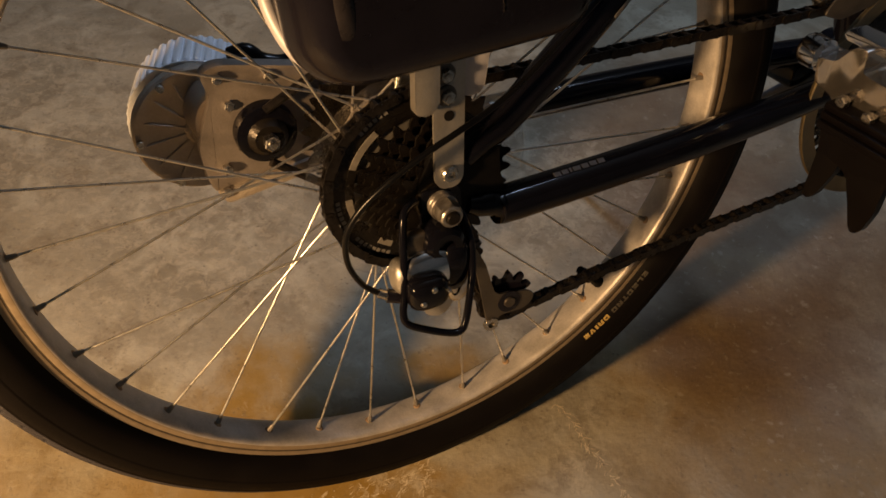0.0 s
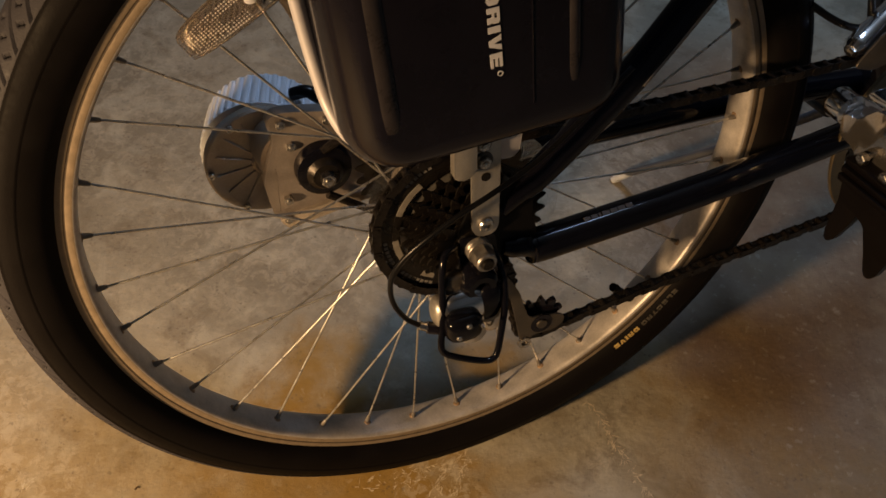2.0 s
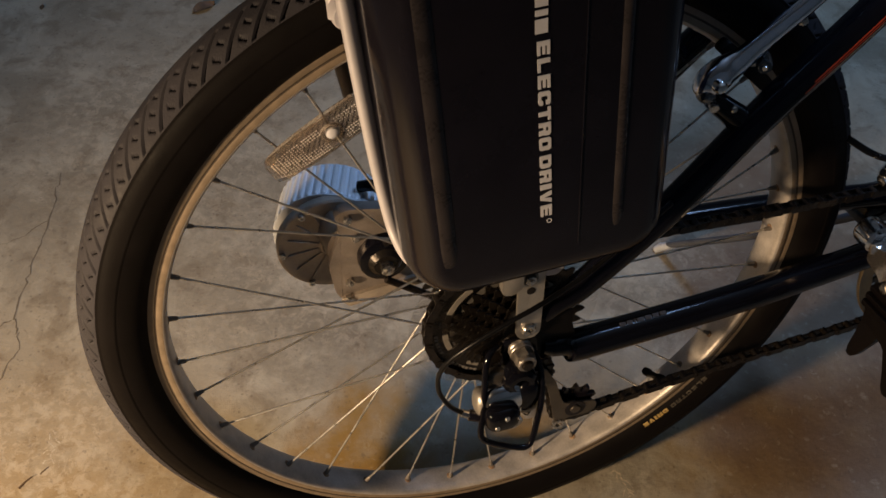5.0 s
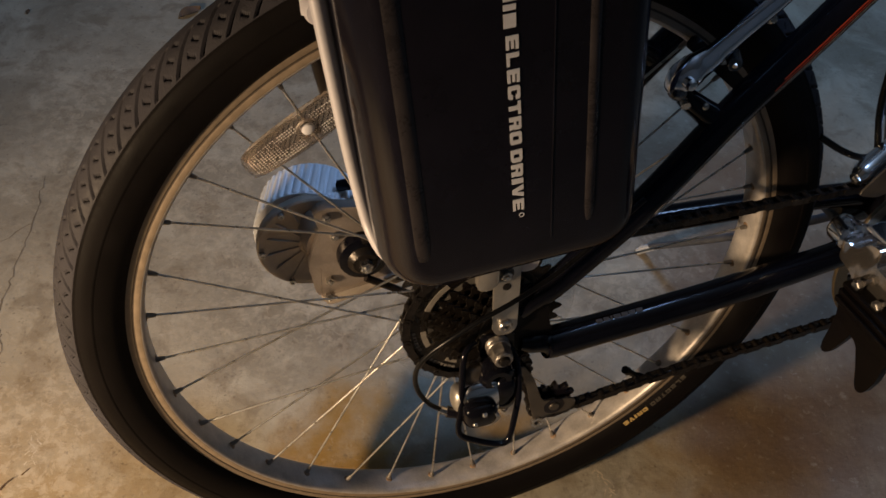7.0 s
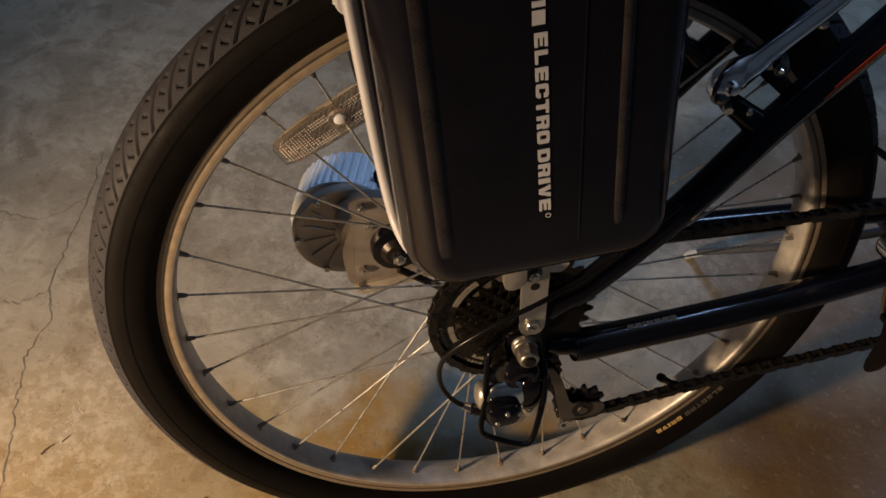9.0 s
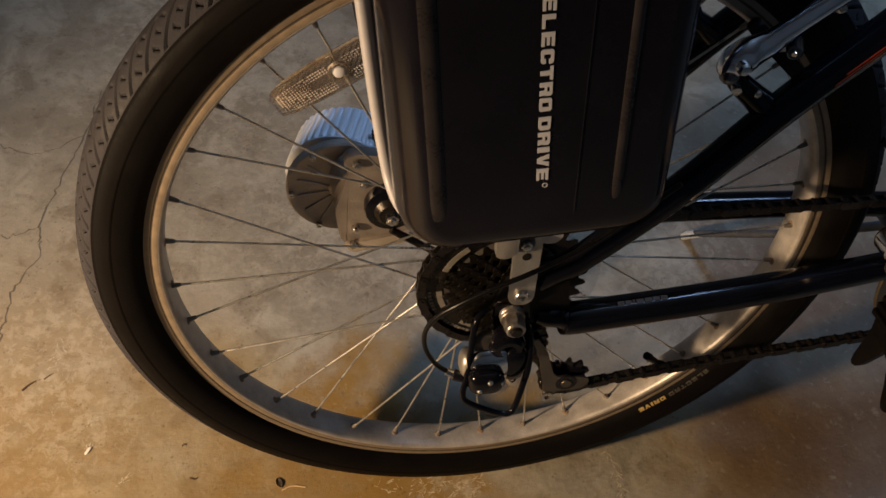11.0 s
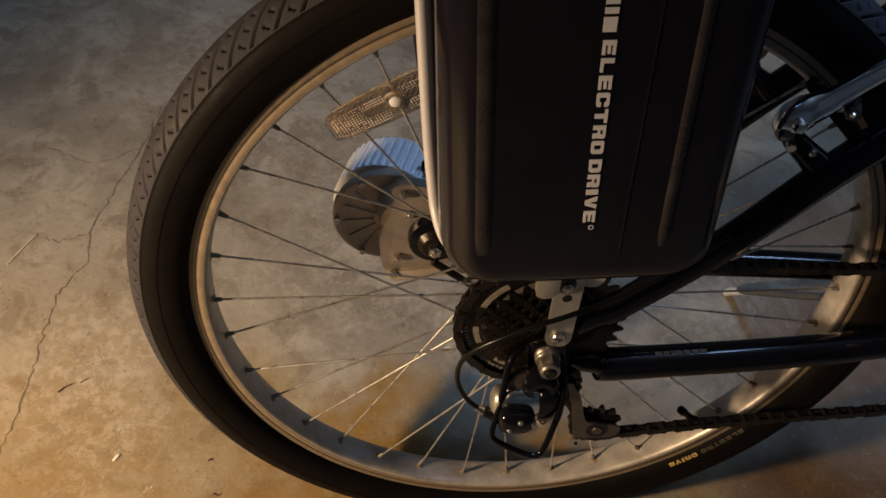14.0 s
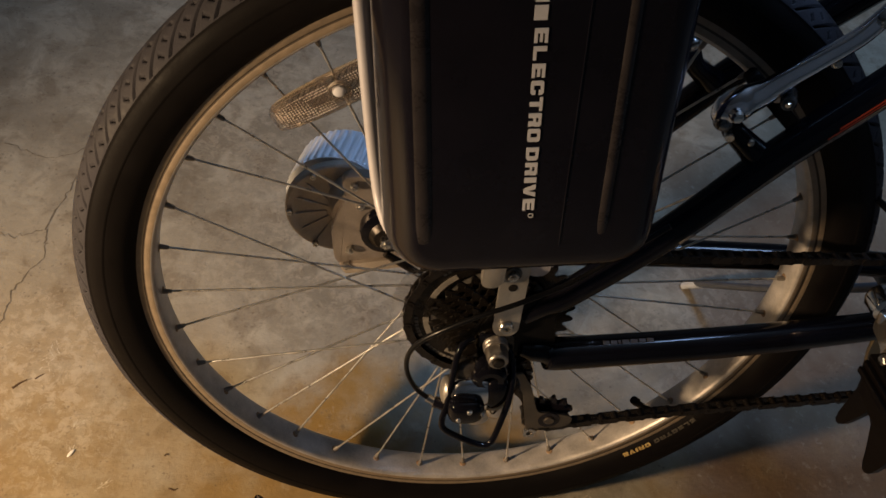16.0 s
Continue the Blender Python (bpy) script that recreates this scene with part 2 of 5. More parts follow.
# ---- building helpers ----
def part(name, bm, mat, parent=None, label="", crease=0.6):
    """Links a bmesh as one mesh object, under a thing or under a part."""
    bmesh.ops.recalc_face_normals(bm, faces=bm.faces[:])
    for f in bm.faces:
        f.smooth = True
    for e in bm.edges:
        if len(e.link_faces) == 2 and e.calc_face_angle(0) > crease:
            e.smooth = False
    me = bpy.data.meshes.new(name)
    bm.to_mesh(me)
    bm.free()
    for m in mat if isinstance(mat, (list, tuple)) else (mat,):
        me.materials.append(m)
    return put(name, me, parent, label)


def put(name, me, parent=None, label="", m=None):
    ob = new(name, me)
    if parent is not None:
        ob.parent = parent
    if m is not None:
        ob.matrix_basis = m
    return tagged(ob, label)


def join(*bms):
    """Several bmeshes as one."""
    out = bmesh.new()
    for bm in bms:
        me = bpy.data.meshes.new("join")
        bm.to_mesh(me)
        bm.free()
        out.from_mesh(me)
        bpy.data.meshes.remove(me)
    return out


def lathe(profile, steps=96, closed=True, full=2 * math.pi, start=0.0, axis_at=(0, 0, 0)):
    """Turns (radius, y) pairs about the y axis."""
    bm = bmesh.new()
    n = len(profile)
    whole = full > 6.28
    rings = []
    for i in range(steps if whole else steps + 1):
        a = start + full * i / steps
        rings.append([bm.verts.new((axis_at[0] + r * math.cos(a), axis_at[1] + y, axis_at[2] + r * math.sin(a))) for r, y in profile])
    for i in range(steps):
        p, q = rings[i], rings[(i + 1) % len(rings)]
        for j in range(n if closed else n - 1):
            k = (j + 1) % n
            bm.faces.new((p[j], p[k], q[k], q[j]))
    if not whole and closed:
        bm.faces.new(rings[0]), bm.faces.new(rings[-1])
    bmesh.ops.remove_doubles(bm, verts=bm.verts[:], dist=1e-6)
    return bm


def curve_points(points, per=8):
    """A smooth line (Catmull-Rom) through the points."""
    p = [Vector(q) for q in points]
    p = [2 * p[0] - p[1]] + p + [2 * p[-1] - p[-2]]
    out = []
    for i in range(1, len(p) - 2):
        for s in range(per):
            t = s / per
            out.append(0.5 * (2 * p[i] + (p[i + 1] - p[i - 1]) * t + (2 * p[i - 1] - 5 * p[i] + 4 * p[i + 1] - p[i + 2]) * t * t
                              + (3 * p[i] - p[i - 1] - 3 * p[i + 1] + p[i + 2]) * t ** 3))
    return out + [p[-2]]


def tube(points, radius, segs=12, flat=1.0, up=(0, 1, 0), smooth_line=0):
    """A rod along the points. radius: one, or one a point. flat: squash across up."""
    pts = curve_points(points, smooth_line) if smooth_line else [Vector(p) for p in points]
    n = len(pts)
    if isinstance(radius, (int, float)):
        rad = [radius] * n
    else:
        k = len(radius) - 1
        rad = []
        for i in range(n):
            f = i / (n - 1) * k
            j = min(int(f), k - 1)
            rad.append(radius[j] + (radius[j + 1] - radius[j]) * (f - j))
    bm = bmesh.new()
    rings = []
    side = Vector(up)
    for i in range(n):
        d = (pts[min(i + 1, n - 1)] - pts[max(i - 1, 0)]).normalized()
        side = (side - d * side.dot(d)).normalized()
        other = d.cross(side)
        rings.append([bm.verts.new(pts[i] + rad[i] * (math.cos(a) * side * flat + math.sin(a) * other)) for a in (2 * math.pi * j / segs for j in range(segs))])
    for p, q in zip(rings, rings[1:]):
        for j in range(segs):
            bm.faces.new((p[j], p[(j + 1) % segs], q[(j + 1) % segs], q[j]))
    bm.faces.new(rings[0][::-1]), bm.faces.new(rings[-1])
    return bm


def slab(outline, y0, y1, bevel=0.0, segs=2):
    """A plate: an outline in x and z between two y's, its edges rounded."""
    bm = bmesh.new()
    a = [bm.verts.new((x, y0, z)) for x, z in outline]
    b = [bm.verts.new((x, y1, z)) for x, z in outline]
    bm.faces.new(a), bm.faces.new(b[::-1])
    n = len(outline)
    for i in range(n):
        bm.faces.new((a[i], b[i], b[(i + 1) % n], a[(i + 1) % n]))
    if bevel:
        caps = [e for e in bm.edges if abs(e.verts[0].co.y - e.verts[1].co.y) < 1e-7]
        bmesh.ops.bevel(bm, geom=caps, offset=bevel, segments=segs, affect="EDGES", profile=0.5, clamp_overlap=True)
    return bm


def blob(at, radii, power=2.0, rings=14, segs=24):
    """A rounded lump: an ellipsoid, boxier with a higher power."""
    bm = bmesh.new()
    bmesh.ops.create_uvsphere(bm, u_segments=segs, v_segments=rings, radius=1)
    for v in bm.verts:
        k = sum(abs(c) ** power for c in v.co) ** (-1 / power)
        v.co = Vector([at[i] + radii[i] * k * v.co[i] for i in range(3)])
    return bm


def rounded(outline, r, steps=4):
    """An outline with its corners rounded; r is one radius or one a corner."""
    out, n = [], len(outline)
    for i in range(n):
        p, c, q = Vector(outline[i - 1]), Vector(outline[i]), Vector(outline[(i + 1) % n])
        rr = r if isinstance(r, (int, float)) else r[i]
        a, b = c + (p - c).normalized() * rr, c + (q - c).normalized() * rr
        for s in range(steps + 1):
            t = s / steps
            out.append(tuple((1 - t) ** 2 * a + 2 * t * (1 - t) * c + t * t * b))
    return out


def box(x0, x1, y0, y1, z0, z1, bevel=0.0, segs=2):
    bm = bmesh.new()
    bmesh.ops.create_cube(bm, size=1)
    for v in bm.verts:
        v.co = Vector(((x0 + x1) / 2 + v.co.x * (x1 - x0), (y0 + y1) / 2 + v.co.y * (y1 - y0), (z0 + z1) / 2 + v.co.z * (z1 - z0)))
    if bevel:
        bmesh.ops.bevel(bm, geom=bm.edges[:], offset=bevel, segments=segs, affect="EDGES", profile=0.5)
    return bm


def turn(bm, m):
    bmesh.ops.transform(bm, matrix=m, verts=bm.verts[:])
    return bm


def hexbolt(x, y, z, r, length, dome=0.0):
    """A hexagon head on the y axis that faces the -y side, with a bore and a chamfer."""
    outline = [(x + r * math.cos(math.pi / 3 * i + 0.3), z + r * math.sin(math.pi / 3 * i + 0.3)) for i in range(6)]
    head = slab(outline, y, y + length, r * 0.12, 1)
    tip = lathe([(0.0, -r * 0.35), (r * 0.5, -r * 0.3), (r * 0.55, 0.0), (0.0, 0.0)], 14, True, axis_at=(x, y, z))
    return join(head, tip)


def socket_bolt(x, y, z, r, length):
    """A round socket-head screw with a dished top, facing -y."""
    return lathe([(0.0, r * 0.35), (r * 0.45, r * 0.35), (r * 0.5, 0.0), (r * 0.85, 0.0), (r, r * 0.2), (r, length), (0.0, length)], 18, True, axis_at=(x, y, z))


def sprocket(teeth, radius, y0, y1, bore, holes=0):
    """A toothed plate about the y axis."""
    bm = bmesh.new()
    ring_o, ring_i = [], []
    per = 6
    n = teeth * per
    for y in (y0, y1):
        o, inn = [], []
        for i in range(n):
            a = 2 * math.pi * i / n
            s = i % per
            r = radius + (-0.0045, -0.0036, 0.0012, 0.0032, 0.0012, -0.0036)[s]
            o.append(bm.verts.new((r * math.cos(a), y, r * math.sin(a))))
            inn.append(bm.verts.new((bore * math.cos(a), y, bore * math.sin(a))))
        ring_o.append(o), ring_i.append(inn)
    for i in range(n):
        j = (i + 1) % n
        bm.faces.new((ring_o[0][i], ring_o[0][j], ring_i[0][j], ring_i[0][i]))
        bm.faces.new((ring_o[1][i], ring_i[1][i], ring_i[1][j], ring_o[1][j]))
        bm.faces.new((ring_o[0][i], ring_o[1][i], ring_o[1][j], ring_o[0][j]))
        bm.faces.new((ring_i[0][i], ring_i[0][j], ring_i[1][j], ring_i[1][i]))
    return bm


def turn_y(degrees):
    """A turn in the wheel's plane, anticlockwise as seen from the drive side."""
    return Matrix.Rotation(-radians(degrees), 4, "Y")


# ---- setting ----
def floor():
    """The slab, with its hairline cracks cut in as grooves."""
    bm = bmesh.new()
    half = 3.2
    n = 64
    xs = [-half + 2 * half * i / n for i in range(n + 1)]
    v = [[bm.verts.new((x, y, 0)) for x in xs] for y in xs]
    for i in range(n):
        for j in range(n):
            bm.faces.new((v[i][j], v[i][j + 1], v[i + 1][j + 1], v[i + 1][j]))
    return tagged(part("floor", bm, CONCRETE), "worn grey-brown concrete garage floor with rusty stains", "floor", kind="structure")


floor()


def wall(name, x0, x1, y0, y1, z0, z1):
    return tagged(part(name, box(x0, x1, y0, y1, z0, z1), WALLPAINT), "plain grey painted garage wall", "wall", kind="structure")


wall("wall_north", -3.2, 3.2, 3.2, 3.35, 0, 2.6)
wall("wall_south", -3.2, 3.2, -3.35, -3.2, 0, 2.6)
wall("wall_east", 3.2, 3.35, -3.35, 3.35, 0, 2.6)
wall("wall_west", -3.35, -3.2, -3.35, 3.35, 0, 2.6)
tagged(part("ceiling", box(-3.35, 3.35, -3.35, 3.35, 2.6, 2.7), WALLPAINT), "plain grey garage ceiling", "ceiling", kind="structure")

# ---- bicycle ----
LEAN, HUB, WHEEL = 10.13, 0.322, 0.327
bicycle = tagged(new("bicycle"), "black bicycle with electric drive leaning on its kickstand", "bicycle")
bicycle.empty_display_size = 0.1
bicycle.matrix_world = pose(0, -WHEEL * math.sin(radians(LEAN)), HUB - WHEEL * math.cos(radians(LEAN)), -LEAN)
RAISE = Matrix.Translation((0, 0, WHEEL))


def bike(name, bm, mat, label="", crease=0.6):
    """A part of the bicycle, in the bicycle's own axes about the rear axle: x ahead, y to the left side, z up."""
    ob = part(name, bm, mat, bicycle, label, crease)
    ob.matrix_basis = RAISE
    return ob


# rear wheel
RIM_IN = 0.2692
half_rim = [(RIM_IN, 0.0), (0.2694, 0.0060), (0.2701, 0.0115), (0.2710, 0.0138), (0.2720, 0.0148), (0.2732, 0.0153), (0.2744, 0.0154), (0.2778, 0.0151), (0.2783, 0.01480), (0.2790, 0.01480),
            (0.2795, 0.0151), (0.2839, 0.0150), (0.2843, 0.01465), (0.2849, 0.01465), (0.2853, 0.0151), (0.2865, 0.0150), (0.2868, 0.0143), (0.2862, 0.0120), (0.2810, 0.0105), (0.2780, 0.0)]
rim_profile = half_rim + [(r, -y) for r, y in half_rim[-2:0:-1]]
rim = lathe(rim_profile, 180)
for f in rim.faces:
    c = f.calc_center_median()
    far_out = math.hypot(c.x, c.z)
    f.material_index = int(abs(c.y) > 0.0141 and far_out > 0.2728)
    # the two side grooves get a darker brown
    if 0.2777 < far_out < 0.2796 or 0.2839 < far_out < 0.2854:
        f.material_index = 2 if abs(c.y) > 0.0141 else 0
rear_wheel = bike("rear_wheel", rim, (ALLOY, TRACK, DARKGROOVE), "spoked rear wheel with a dull alloy rim")


def tyre():
    """The tyre, with slanting grooves and short sipes sunk into its tread."""
    pitches, along = 96, 32
    n = pitches * along
    centre, tall, wide = 0.3040, 0.0284, 0.0247
    pitch = 2 * math.pi * (centre + tall) / pitches
    # angle across the section: 0 at the crown, 180 at the rim
    side = [59, 62, 68, 76, 83, 85.5, 86.5, 88, 98, 110, 120, 128, 138, 146]
    cross = np.array([-c for c in side[::-1]] + [-57 + 1.9 * i for i in range(61)] + side)
    c = np.abs(cross)[None, :]
    w = np.radians(c) * tall
    # groove: a line that slants across the shoulder, which the mesh follows; sipes: three short cuts against it
    half = np.where(cross > 0, along // 2, 0)[None, :]
    f = ((np.arange(n)[:, None] + half) % along) / along
    off = np.minimum(f, 1 - f) * pitch
    deep = np.where((c > 9) & (c < 54) & (off < 0.0014), 0.0028, 0.0)
    for q in (15, 30, 45):
        dw = np.radians(c - q) * tall
        ds = (f - 0.5) * pitch + 1.14 * dw
        deep = np.where((np.abs(ds + dw) / 1.414 < 0.00095) & (np.abs(ds - dw) / 1.414 < 0.0027), 0.0018, deep)
    r = tall + np.where(c <= 58, 0.0006, 0.0) + np.where((c > 62) & (c <= 85.5), 0.0005, 0.0) - deep
    k = r / tall
    a = 2 * math.pi * np.arange(n)[:, None] / n + 1.14 * np.minimum(w, np.radians(58) * tall) / (centre + tall)
    t = np.radians(cross)[None, :]
    rr = centre + tall * k * np.cos(t) * np.where(c < 90, 1.0, 0.92)
    waist = np.interp(c, [0, 90, 98, 110, 120, 128, 138, 146], [1, 1, 1, 1.0, 1.01, 1.0, 0.97, 0.92])  # the sidewall draws in to the bead
    x, y, z = rr * np.cos(a), wide * waist * k * np.sin(t) + 0 * a, rr * np.sin(a)
    over = HUB - y * math.sin(radians(LEAN)) + z * math.cos(radians(LEAN))
    z = z + np.maximum(0.0004 - over, 0) / math.cos(radians(LEAN))  # the flat where it stands
    m = len(cross)
    verts = np.stack([x, y, z], -1).reshape(-1, 3)
    i, j = np.meshgrid(np.arange(n), np.arange(m - 1), indexing="ij")
    i2 = (i + 1) % n
    faces = np.stack([i * m + j, i * m + j + 1, i2 * m + j + 1, i2 * m + j], -1).reshape(-1, 4)
    me = bpy.data.meshes.new("tyre")
    me.from_pydata(verts.tolist(), [], faces.tolist())
    me.materials.append(RUBBER), me.materials.append(TREAD), me.materials.append(GROOVE)
    tread = (np.maximum(np.abs(cross[:-1]), np.abs(cross[1:])) <= 57.5)
    sunk = (deep > 0).astype(np.int32)
    cut = sunk[:, :-1] + sunk[:, 1:] + np.roll(sunk, -1, 0)[:, :-1] + np.roll(sunk, -1, 0)[:, 1:] >= 3
    me.polygons.foreach_set("material_index", np.where(cut, 2, tread[None, :].astype(np.int32)).astype(np.int32).reshape(-1))
    me.polygons.foreach_set("use_smooth", np.ones(len(faces), dtype=bool))
    me.update()
    return me


put("tyre", tyre(), rear_wheel, "black slick tyre with a dusty grooved tread")

# spokes, laced three-cross from two flanges
PHASE, FLANGE = 121.97, 0.030
spoke_shapes = []
for k in range(4):
    side = -1 if k % 2 == 0 else 1
    offset = 60 if k < 2 else -60
    out = Vector((0.2660, side * 0.0017, 0))
    inn = Vector((FLANGE * math.cos(radians(offset)), side * (0.028 + (0.0018 if k < 2 else -0.0018)), FLANGE * math.sin(radians(offset))))
    rod = tube([inn, inn.lerp(out, 0.5), out], 0.00095, 8)
    bmesh.ops.recalc_face_normals(rod, faces=rod.faces[:])
    bmesh.ops.delete(rod, geom=[f for f in rod.faces if len(f.verts) > 4], context="FACES_ONLY")  # the ends sit in nipple and flange
    for f in rod.faces:
        f.smooth = True
    me = bpy.data.meshes.new("spoke")
    rod.to_mesh(me)
    rod.free()
    me.materials.append(STEEL)
    way = (out - inn).normalized()
    head = tube([out + way * 0.0056, out + way * 0.0030, out - way * 0.0030, out - way * 0.0045], [0.0024, 0.0023, 0.0018, 0.0012], 8)
    me2 = bpy.data.meshes.new("nipple")
    bmesh.ops.recalc_face_normals(head, faces=head.faces[:])
    head.to_mesh(me2)
    head.free()
    me2.materials.append(NIPPLE)
    spoke_shapes.append((me, me2))
eyelet = turn(lathe([(0.0, -0.0005), (0.0026, -0.0005), (0.0034, 0.0), (0.0034, 0.0004), (0.0, 0.0004)], 14), Matrix.Translation((0.2690, 0, 0)) @ Matrix.Rotation(radians(-90), 4, "Z"))
bmesh.ops.recalc_face_normals(eyelet, faces=eyelet.faces[:])
eyelet_mesh = bpy.data.meshes.new("eyelet")
eyelet.to_mesh(eyelet_mesh)
eyelet.free()
eyelet_mesh.materials.append(RUSTYRIM)
for k in range(36):
    me, me2 = spoke_shapes[k % 4]
    m = turn_y(PHASE + 10 * k)
    put("spoke", me, rear_wheel, m=m)
    put("nipple", me2, rear_wheel, m=m)
    put("eyelet", eyelet_mesh, rear_wheel, m=m)

hub_profile = [(0.0, -0.036), (0.016, -0.036), (0.017, -0.031), (0.034, -0.0305), (0.0345, -0.0265), (0.019, -0.024), (0.0175, -0.010), (0.0175, 0.012), (0.019, 0.025), (0.0345, 0.0275), (0.0345, 0.0315),
               (0.022, 0.033), (0.020, 0.045), (0.0, 0.045)]
part("hub", lathe(hub_profile, 48, True), CAST, rear_wheel, "dull alloy hub shell")
part("spoke_guard_disc", lathe([(0.030, -0.0315), (0.083, -0.0325), (0.0835, -0.0338), (0.030, -0.0328)], 72), GUARDDISC, rear_wheel, "clear plastic spoke guard disc")
for teeth, y in ((34, -0.0355), (24, -0.0405), (22, -0.0450), (20, -0.0495), (18, -0.0540), (16, -0.0585), (14, -0.0630)):
    pr = teeth * 0.0127 / (2 * math.pi)
    part("sprocket", sprocket(teeth, pr, y - 0.0009, y + 0.0009, 0.050 if teeth == 34 else 0.017), DARKSTEEL, rear_wheel, "greasy dark steel sprocket", 0.5)
part("carrier_disc", lathe([(0.016, -0.0342), (0.0495, -0.0342), (0.0495, -0.0334), (0.016, -0.0334)], 60), PLATE, rear_wheel, "bright carrier disc")
for i in range(5):
    web = slab(rounded([(0.016, -0.008), (0.054, -0.0045), (0.054, 0.0045), (0.016, 0.008)], 0.001, 1), -0.0365, -0.0348, 0.0003, 1)
    part("carrier_arm", turn(web, turn_y(72 * i + 20)), DARKSTEEL, rear_wheel)
part("carrier_ring", lathe([(0.0495, -0.0372), (0.0555, -0.0372), (0.0555, -0.0345), (0.0495, -0.0345)], 72), DARKSTEEL, rear_wheel)
for a0, a1 in ((112, 133), (183, 203), (216, 246)):
    a = a0
    while a < a1:
        part("sprocket_print", lathe([(0.0600, -0.0368), (0.0630, -0.0368), (0.0630, -0.0362), (0.0600, -0.0362)], 3, True, radians(2.6), radians(a)), GREYINK, rear_wheel)
        a += 3.9
for a0, a1 in ((126, 158), (183, 204), (232, 244)):
    part("sprocket_window", lathe([(0.0512, -0.0377), (0.0560, -0.0377), (0.0560, -0.0371), (0.0512, -0.0371)], 12, True, radians(a1 - a0), radians(a0)), GUARDTINT, rear_wheel, "pale arc window")
part("lock_ring", lathe([(0.009, -0.0680), (0.0155, -0.0680), (0.0165, -0.0665), (0.0165, -0.060), (0.009, -0.060)], 36), DARKSTEEL, rear_wheel)
part("left_sprocket", sprocket(28, 0.0566, 0.0480, 0.0500, 0.018), DARKSTEEL, rear_wheel, "dark steel drive sprocket", 0.5)
valve = tube([(0.2710, 0, 0), (0.2640, 0, 0), (0.2580, 0, 0), (0.2460, 0, 0), (0.2440, 0, 0), (0.2380, 0, 0)], [0.0055, 0.0052, 0.0036, 0.0036, 0.0046, 0.0042], 14)
part("valve", turn(valve, turn_y(-43.5)), RUBBER, rear_wheel, "black rubber tyre valve")
part("axle", lathe([(0.0, -0.0915), (0.0040, -0.0915), (0.0048, -0.0908), (0.0048, 0.080), (0.0, 0.080)], 20), DARKSTEEL, rear_wheel, "dark axle end")
nut = join(slab([(0.0088 * math.cos(math.pi / 3 * i + 0.4), 0.0088 * math.sin(math.pi / 3 * i + 0.4)) for i in range(6)], -0.0850, -0.0765, 0.0008, 2),
           lathe([(0.0052, -0.0892), (0.0070, -0.0892), (0.0080, -0.0880), (0.0082, -0.0850), (0.0052, -0.0850)], 28),
           lathe([(0.005, -0.0765), (0.0096, -0.0765), (0.0102, -0.0755), (0.0102, -0.0738), (0.0094, -0.0730), (0.0100, -0.0722), (0.0104, -0.0700), (0.005, -0.0700)], 32))
part("axle_nut", nut, NUTSTEEL, rear_wheel, "bright hexagon axle nut with a flange washer")


# frame
BB = Vector((0.445, 0.0, -0.012))
for y, name in ((-1, "chain_stay"), (1, "chain_stay")):
    line = [(0.022, y * 0.0645, -0.0095), (0.031, y * 0.0645, -0.0115), (0.038, y * 0.0642, -0.0128), (0.044, y * 0.0640, -0.0150), (0.051, y * 0.0638, -0.0172), (0.060, y * 0.0635, -0.0185), (0.20, y * 0.0560, -0.0142), (0.32, y * 0.0450, -0.0100), (0.430, y * 0.0300, -0.0075)]
    bike(name, tube(line, [0.0070, 0.0098, 0.0102, 0.0100, 0.0122, 0.0140, 0.0136, 0.0128, 0.0122], 20, smooth_line=8), PAINT, "glossy black chain stay")
    line = [(0.020, y * 0.0630, 0.026), (0.034, y * 0.0625, 0.038), (0.055, y * 0.0610, 0.052), (0.120, y * 0.0570, 0.111), (0.180, y * 0.0540, 0.179), (0.238, y * 0.0500, 0.235), (0.30, y * 0.0440, 0.294), (0.41, y * 0.0330, 0.400)]
    bike("seat_stay", tube(line, [0.0075, 0.0105, 0.0122, 0.0128, 0.0128, 0.0125], 20, smooth_line=8), PAINT, "glossy black seat stay")
    plate = rounded([(-0.014, -0.013), (0.002, -0.018), (0.046, -0.015), (0.050, 0.000), (0.046, 0.012), (0.044, 0.040), (0.036, 0.050), (0.022, 0.046), (0.010, 0.038), (-0.004, 0.038), (-0.014, 0.014)], 0.004)
    bike("dropout", slab(plate, y * 0.0665, y * 0.0610, 0.0012), DULLBLACK, "black painted dropout plate")
bike("seat_tube", tube([BB + Vector((0, 0, 0.0)), BB + Vector((-0.155, 0, 0.46))], 0.0165, 28), PAINT, "glossy black seat tube")
bike("down_tube", tube([BB + Vector((0.005, 0, 0.0)), BB + Vector((0.45, 0, 0.42))], 0.0185, 28), PAINT, "glossy black down tube")
bike("bottom_bracket", lathe([(0.0, -0.036), (0.0195, -0.036), (0.0215, -0.034), (0.0215, 0.034), (0.0195, 0.036), (0.0, 0.036)], 36, True, axis_at=BB), PAINT, "black bottom bracket shell")
bike("stay_bridge", tube([(0.335, -0.040, -0.005), (0.335, 0.040, -0.005)], 0.009, 16), PAINT)


# ---- battery case, hung on the rack ----
case_pose = bicycle.matrix_world @ RAISE @ pose(-0.010, 0, 0.137, 0, -4.3, 0)
battery_case = tagged(new("battery_case"), "black plastic battery case with white lettering and aluminium edge", "battery case")
battery_case.matrix_world = case_pose
CASE_H = 0.36


